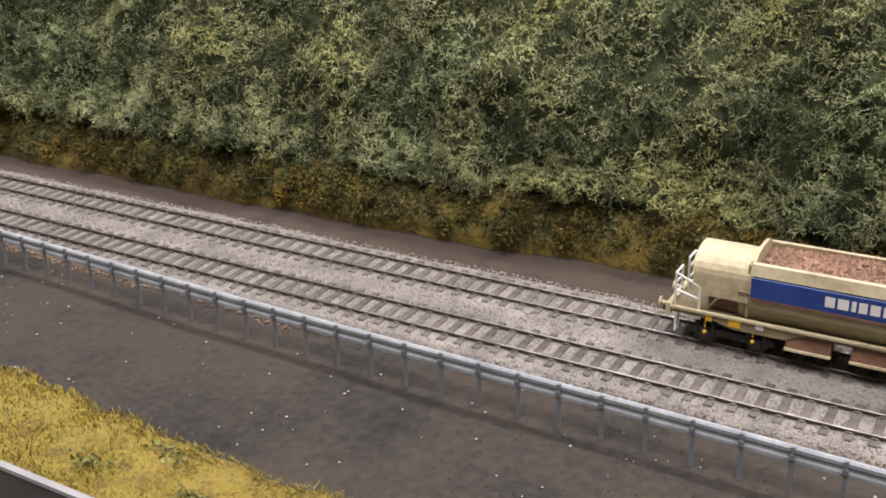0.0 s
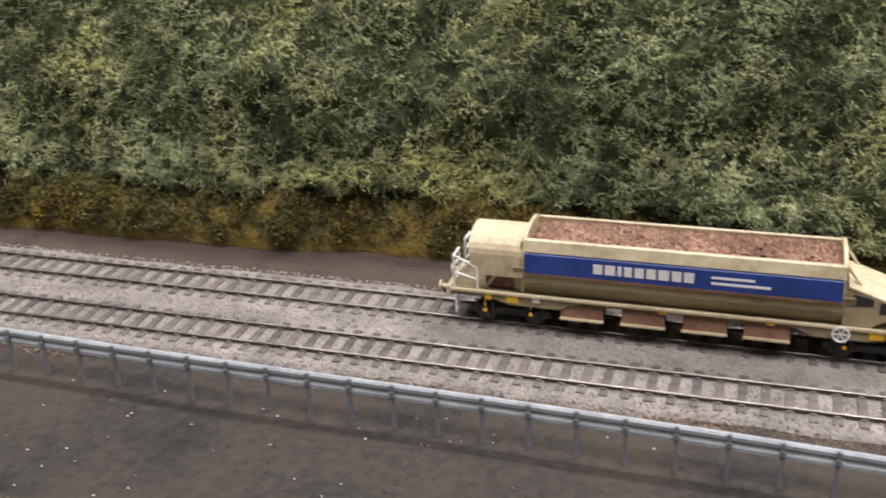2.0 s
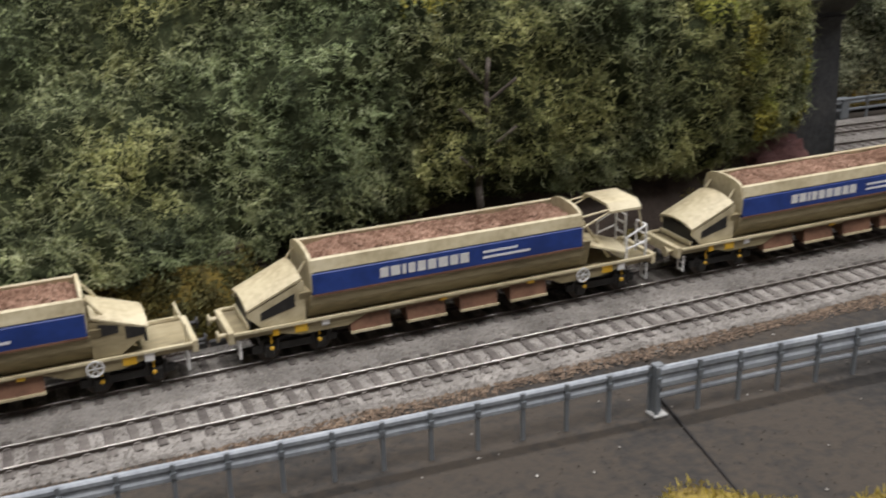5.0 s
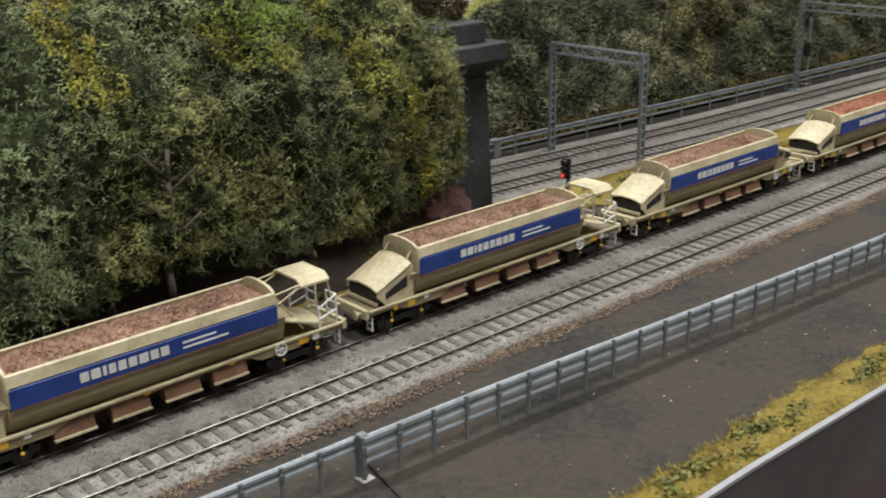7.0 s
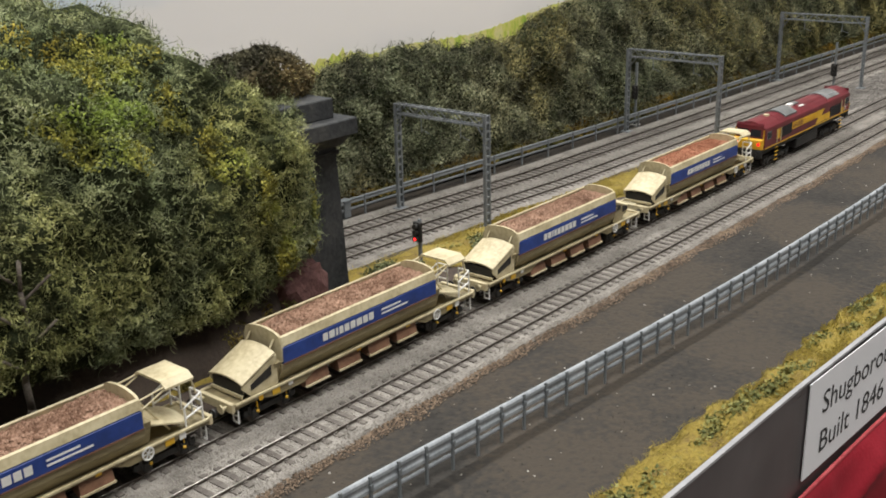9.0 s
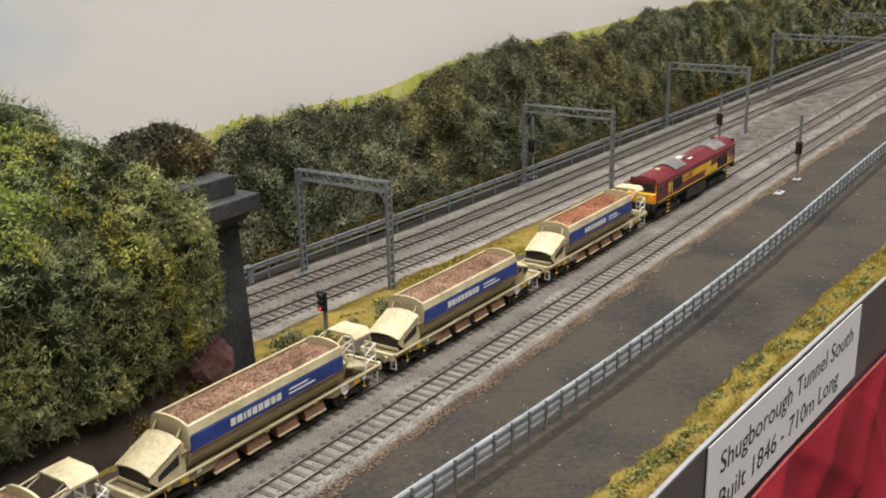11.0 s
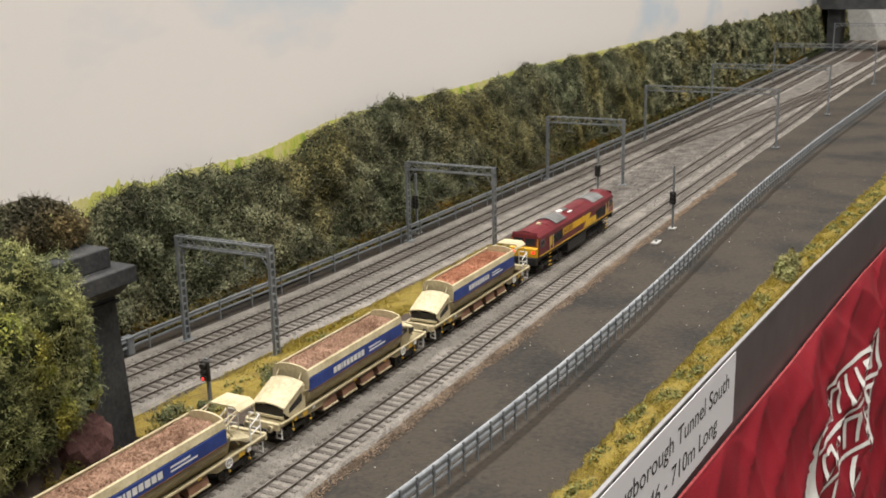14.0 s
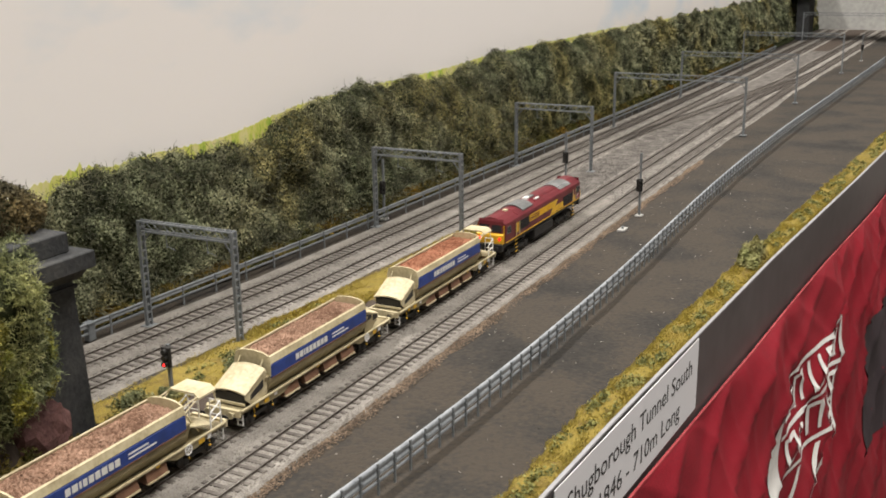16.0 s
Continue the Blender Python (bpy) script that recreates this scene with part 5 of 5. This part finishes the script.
def grass_strip(name, x0, x1, lo, hi, count, label, seed, base_z=0.05, green=0.9):
    xs = np.linspace(x0, x1, int((x1 - x0) / 0.8))
    r1, r2 = 0.5 * soft_noise(xs * 1.1, xs * 0, xs * 0, seed) + 0.2 * soft_noise(xs * 3, xs * 0, xs * 0, seed + 1), 0.2 * soft_noise(xs * 1.4, xs * 0, xs * 0, seed + 2)
    a, b = lo(xs), hi(xs)
    v = np.concatenate([np.stack([xs, a + (b - a) * k / 6 + (r1 if lo is not front_edge else 0) * (1 - k / 6) + r2 * k / 6, base_z + 0.16 * math.sin(math.pi * (k + 0.4) / 7) + 0.08 * soft_noise(xs * 1.5, xs * 0 + k, xs * 0, seed + 3)], 1) for k in range(7)])
    n = len(xs)
    q = [(r * n + k, r * n + k + 1, (r + 1) * n + k + 1, (r + 1) * n + k) for r in range(6) for k in range(n - 1)]
    g = tagged(raw(name, v, q, grass_base_m, smooth=True), label, "grass", kind="structure")
    r = np.random.default_rng(seed)
    x = r.uniform(x0, x1, count)
    a, b = lo(x), hi(x)
    u = r.uniform(-0.04 if lo is not front_edge else 0.02, 1.05, count)
    y = a + (b - a) * u + 0.5 * soft_noise(x * 1.1, x * 0, x * 0, seed) * (1 - u) * (lo is not front_edge) + 0.2 * soft_noise(x * 1.4, x * 0, x * 0, seed + 2) * u
    blades("grass_blades", np.stack([x, y, np.full(count, base_z + 0.04)], 1), 0.2, 0.035, grass_m, g, seed=seed)
    # green tufts
    n = int((x1 - x0) * green)
    pts = []
    for k in range(n):
        cx = r.uniform(x0, x1)
        cy = float(lo(np.array(cx)) + (hi(np.array(cx)) - lo(np.array(cx))) * r.uniform(0.2, 0.85))
        m = int(r.uniform(40, 160))
        pts.append(np.stack([cx + r.normal(0, 0.45, m), cy + r.normal(0, 0.2, m), np.abs(r.normal(0.2, 0.14, m))], 1))
    pts = np.concatenate(pts)
    scatter("tufts", pts, np.tile((0, 0, 1.0), (len(pts), 1)), 0.12, tuft_m, g, 1.2, 1.0, seed=seed)


def front_edge(x):
    return lerp(x, EDGE) + 0.4


def front_back(x):
    return lerp(x, GRASS)


def mid_lo(x):
    return lerp(x, ((45, 5.0), (52, 5.6), (60, 5.6), (87, 4.2), (104, 4.3), (112, 4.6)))


def mid_hi(x):
    return lerp(x, ((45, 11.0), (58, 10.2), (76, 8.9), (97, 8.2), (104, 6.8), (112, 4.8)))


grass_strip("verge_grass", -80, -14, front_edge, front_back, 34000, "mustard yellow static grass along the layout edge", 81, green=0.25)
grass_strip("verge_grass", 14, 300, front_edge, front_back, 95000, "mustard yellow static grass verge with green tufts", 84)
grass_strip("lineside_grass", 44.8, 111, mid_lo, mid_hi, 36000, "yellow static grass strip between the lines", 88, green=0.3)


# low growth round the foot of the pier
r = np.random.default_rng(91)
pts, nor = [], []
for _ in range(60):
    c = np.array((r.uniform(37.5, 46.0), r.uniform(5.4, 7.9), r.uniform(0.1, 0.6)))
    d = r.normal(size=(60, 3))
    d /= np.linalg.norm(d, axis=1, keepdims=True)
    pts.append(c + d * r.uniform(0.3, 0.6) * (1.2, 0.8, 0.8))
    nor.append(d)
scatter("pier_foot_growth", np.concatenate(pts), np.concatenate(nor), 0.09, olive_m, None, 0.9, 1.0, "olive green ground cover at the pier foot", "ground cover", 92)


# bush on the verge
lichen_m = foliage("grey_lichen", (0.05, 0.052, 0.022), (0.15, 0.155, 0.075), (0.3, 0.3, 0.16), (1.15, 1.0, 0.7), (0.9, 1.0, 1.0), 0.3, 2.0)
r = np.random.default_rng(14)
n = 2600
d = r.normal(size=(n, 3))
d /= np.linalg.norm(d, axis=1, keepdims=True)
d[:, 2] = np.abs(d[:, 2])
k = (1 + 0.25 * soft_noise(d[:, 0] * 4, d[:, 1] * 4, d[:, 2] * 4, 15)) * r.uniform(0.75, 1.05, n)
bush_m = foliage("pale_lichen", (0.07, 0.065, 0.026), (0.25, 0.235, 0.1), (0.42, 0.39, 0.19), (1.1, 1.0, 0.8), (0.9, 1.0, 0.9), 0.3, 2.0)
bush = thing("verge_bush", 99.8, -22.9, 0, "small olive-green lichen bush on the grass verge", "bush")
ob = scatter("foliage", np.stack([d[:, 0] * 3.0 * k, d[:, 1] * 1.0 * k, d[:, 2] * 2.0 * k], 1), d, 0.15, bush_m, bush, 1.0, 1.2, seed=15)
ob = fibres("twig_mass", np.stack([d[:700, 0] * 2.4, d[:700, 1] * 0.8, d[:700, 2] * 1.6], 1), d[:700], 1.0, 0.03, bush_m, bush)


# low lichen clumps in the strip between the lines
for k, (x, y, wide_, high_) in enumerate(((57.9, 6.6, 2.3, 1.0), (48.3, 8.6, 1.6, 0.8), (50.4, 7.2, 0.9, 0.6))):
    r = np.random.default_rng(140 + k)
    d = r.normal(size=(1500, 3))
    d /= np.linalg.norm(d, axis=1, keepdims=True)
    d[:, 2] = np.abs(d[:, 2])
    q = (1 + 0.3 * soft_noise(d[:, 0] * 5, d[:, 1] * 5, d[:, 2] * 5, 150 + k)) * r.uniform(0.5, 1.05, 1500)
    clump_ = thing("lichen_bush", x, y, 0.1, "low grey-green lichen clump on the yellow grass", "bush", "lineside bushes")
    scatter("foliage", np.stack([d[:, 0] * wide_ * q, d[:, 1] * 0.9 * q, d[:, 2] * high_ * q], 1), d, 0.11, lichen_m, clump_, 1.0, 1.0, seed=160 + k)


# ---- paper label on the fascia ----
lx0, lx1 = 48.9, 76.4
ly0, ly1 = float(lerp(lx0, EDGE)), float(lerp(lx1, EDGE))
turn = math.degrees(math.atan2(ly1 - ly0, lx1 - lx0))
wide = math.hypot(lx1 - lx0, ly1 - ly0)
sign = thing("station_label", lx0, ly0 - 0.1, 0.25, "white paper label with black lettering on the fascia", "label")
sign.rotation_euler[2] = radians(turn)
part("paper", box(B(), 0, wide, -0.05, 0.02, -5.9, 0.0), paper_m, sign)
cab_text("Shugborough Tunnel South", 2.0, (1.7, -0.07, -2.45), ink_m, sign, "title_line", wide - 3.4, label="black printed place name")
cab_text("Built 1846 - 710m Long", 2.0, (1.7, -0.07, -4.9), ink_m, sign, "date_line", wide - 6.2, label="black printed date line")

# ---- red cloth hung along the front ----
def drape_fold(x, g, m):
    """How far the cloth stands out: slanting creases that grow downwards from the hem."""
    w = x * 0.16 + 2.2 * m.sin(x * 0.05) + g * 14
    a = 1.0 + m.sin(w)
    b = 1.0 + m.sin(x * 0.37 - g * 26 + 1.3 * m.sin(x * 0.11))
    c = 1.0 + m.sin(x * 0.8 + g * 8 + 2 * m.sin(x * 0.07 + g * 6))
    pull = abs(m.sin(x * 0.21 + g * 34 + 0.8 * m.sin(x * 0.09)))
    tuck = abs(m.sin(x * 0.47 - g * 17 + 1.7 * m.sin(x * 0.13 + g * 9)))
    grow = 1 - m.exp(-g * 30)
    return grow * (0.22 * a**2 + 0.3 * b + 0.15 * c + 0.85 * (1 - pull) ** 2 + 0.35 * (1 - tuck) ** 3)


xs, zs = np.linspace(-90, 428, 1100), np.linspace(0, 1, 90) ** 1.5
gx, gz = np.meshgrid(xs, zs, indexing="ij")
sag = 0.5 * np.abs(np.sin(gx * 0.05)) + 0.06 * np.sin(gx * 0.21)
z = -6.2 - sag - gz**1.3 * 135
fold = drape_fold(gx, gz, np)
y = lerp(gx, EDGE) - 0.25 - fold - 5.0 * gz
idx = np.arange(gx.size).reshape(gx.shape)
q = np.stack([idx[:-1, :-1], idx[1:, :-1], idx[1:, 1:], idx[:-1, 1:]], -1).reshape(-1, 4)
cloth = tagged(raw("red_drape", np.stack([gx, y, z], -1).reshape(-1, 3), q, red_cloth, smooth=True), "creased bright red cloth hanging below the fascia", "drape")


# rolled hem along the top of the cloth
hem = [(x, float(lerp(x, EDGE)) - 0.3, -6.2 - 0.5 * abs(math.sin(x * 0.05)) - 0.06 * math.sin(x * 0.21)) for x in np.linspace(-90, 428, 260)]
ring = [(0.13 * math.cos(k * math.pi / 3), 0.13 * math.sin(k * math.pi / 3)) for k in range(6)]
v = [(x, y + a, z + b) for a, b in ring for x, y, z in hem]
n = len(hem)
raw("hem", v, [(a * n + k, a * n + k + 1, ((a + 1) % 6) * n + k + 1, ((a + 1) % 6) * n + k) for a in range(6) for k in range(n - 1)], mat("hem_thread", ((0.3, 0.03, 0.04), (0.5, 0.09, 0.1)), 0.4, 0.7, 0.1), cloth, True)


def cloth_y(x, z):
    """Lies just in front of the cloth."""
    sag_ = 0.5 * abs(math.sin(x * 0.05)) + 0.06 * math.sin(x * 0.21)
    g = min(max((-6.2 - sag_ - z) / 135, 0), 1) ** (1 / 1.3)
    return float(lerp(x, EDGE)) - 0.25 - drape_fold(x, g, math) - 5.0 * g - 0.16


def cloth_patch(name, corners, material, label=""):
    """A printed quadrilateral that follows the folds of the cloth."""
    m = 22
    vs, qs = [], []
    for i in range(m + 1):
        for j in range(m + 1):
            s, t = i / m, j / m
            p = [(1 - s) * (1 - t) * corners[0][c] + s * (1 - t) * corners[1][c] + s * t * corners[2][c] + (1 - s) * t * corners[3][c] for c in (0, 1)]
            vs.append((p[0], cloth_y(*p), p[1]))
    for i in range(m):
        for j in range(m):
            k = i * (m + 1) + j
            qs.append((k, k + m + 1, k + m + 2, k + 1))
    ob = raw(name, vs, qs, material, cloth, True)
    if label:
        ob["label"] = label
    return ob


cloth_patch("print_bar", ((96.5, -30), (100.2, -30), (101.2, -14.2), (99.0, -14.8)), white_m, "white printed bar")
for z in (-13.4, -18.6, -23.8):
    cloth_patch("print_bar", ((101.5, z - 0.5), (128, z - 0.5), (128, z), (101.5, z)), white_m, "white printed bar")
cloth_patch("print_bar", ((127.4, -31), (128, -31), (128, -13.4), (127.4, -13.4)), white_m)
for row, z in enumerate((-14.4, -19.6)):
    for k in range(5):
        x = 103 + k * 5.0
        for dx, w in ((0, 0.7), (2.6, 0.7)):
            cloth_patch("print_bar", ((x + dx, z - 3.6), (x + dx + w, z - 3.6), (x + dx + w, z), (x + dx, z)), white_m)
        zz = z - (0.5 if (k + row) % 2 else 3.6)
        cloth_patch("print_bar", ((x + 0.7, zz), (x + 2.6, zz), (x + 2.6, zz + 0.5), (x + 0.7, zz + 0.5)), white_m)
for k in range(3):
    cloth_patch("print_bar", ((103 + k * 7, -31), (104 + k * 7, -31), (109 + k * 7, -24.8), (108 + k * 7, -24.8)), white_m)
dark_m = paint("print_black", (0.03, 0.02, 0.025), 0.7)
cloth_patch("print_disc", ((150, -42), (172, -42), (172, -22), (150, -22)), dark_m, "dark printed panel")

# ---- road bridge at the far end ----
bridge = thing("road_bridge", 0, 0, 0, "dark grey road bridge over the tracks at the far end", "bridge", kind="structure")
part("bridge_pier", box(B(), 368, 380, 9.6, 13.6, -0.1, 13.6, 0.1), pier_m, bridge)
part("deck", box(B(), 366, 384, -46, 17, 13.6, 19.5, 0.1), pier_m, bridge)
part("parapet", box(B(), 365.6, 366.2, -46, 17, 17.5, 21.5, 0.1), pier_m, bridge)
part("bridge_pier", box(B(), 368, 380, -40, -30, -0.1, 13.6, 0.1), pier_m, bridge)
part("end_wall", box(B(), 423, 425, -46, 17, -0.1, 13.5), concrete, bridge, "pale grey wall beyond the bridge")

# ---- trestle table that carries the baseboard ----
ply = mat("plywood", ((0.3, 0.21, 0.12), (0.4, 0.29, 0.17)), 0.05, 0.7, 0.1)
table = thing("layout_table", 0, 0, 0, "plywood baseboard on square wooden trestle legs", "table")
bm = B()
up = [bm.verts.new(p) for p in ((-90, -18, -0.6), (50, -18, -0.6), (142, -24, -0.6), (260, -33, -0.6), (430, -46, -0.6), (430, 28, -0.6), (-90, 28, -0.6))]
dn = [bm.verts.new((p.co.x, p.co.y, -7.5)) for p in up]
for k in range(7):
    bm.faces.new((up[k], up[(k + 1) % 7], dn[(k + 1) % 7], dn[k]))
bm.faces.new(up), bm.faces.new(dn[::-1])
part("baseboard", bm, ply, table)
for x in (-80, 60, 200, 340, 420):
    for y in (float(lerp(x, EDGE)) + 8, 24):
        part("leg", box(B(), x - 3, x + 3, y - 3, y + 3, -0.9 / U, -7.5), ply, table)

# Bare trunks on the steep end of the bank.
bark = mat("bark", ((0.05, 0.04, 0.032), (0.13, 0.11, 0.09), (0.2, 0.175, 0.15)), 0.8, 0.9, 0.4)
for x, y, lean in ((19.0, 3.7, 0.4),):
    tr = thing("tree", x, y, 0, "bare grey-brown trunk rising through the foliage", "tree")
    bm = B()
    for k in range(6):
        a, b = k / 6, (k + 1) / 6
        bar(bm, (lean * a + 0.15 * math.sin(k * 2), 0.6 - 0.9 * a, 1.5 + 9 * a), (lean * b + 0.15 * math.sin(k * 2 + 2), 0.6 - 0.9 * b, 1.5 + 9 * b + 0.1), 0.2 * (1 - 0.6 * a), 8)
    part("trunk", bm, bark, tr, smooth=True)
    bm = B()
    for k in range(5):
        z = 5 + k * 1.1
        bar(bm, (lean * 0.5, 0.2, z), (lean * 0.5 + (1.4 if k % 2 else -1.4), -0.5, z + 1.3), 0.07, 6)
    part("limb", bm, bark, tr)

# ---- hall round the layout ----
hall_m = mat("hall_wall", ((0.5, 0.48, 0.45), (0.6, 0.58, 0.55)), 0.01, 0.8, 0.1)
floor_m = mat("hall_carpet", ((0.1, 0.09, 0.085), (0.16, 0.145, 0.135)), 0.05, 0.95, 0.3)
H = 1 / U
for name, lim in (("floor", (-4, 5, -4, 4, -0.95, -0.9)), ("ceiling", (-4, 5, -4, 4, 3.6, 3.65)), ("wall_north", (-4, 5, 4, 4.1, -1.0, 3.6)), ("wall_south", (-4, 5, -4.1, -4, -1.0, 3.6)), ("wall_west", (-4.1, -4, -4, 4, -1.0, 3.6)), ("wall_east", (5, 5.1, -4, 4, -1.0, 3.6))):
    tagged(part(name, box(B(), *[q * H for q in lim]), floor_m if name == "floor" else hall_m), "plain exhibition hall " + name.split("_")[0] + " closing the room", name.split("_")[0], kind="structure")
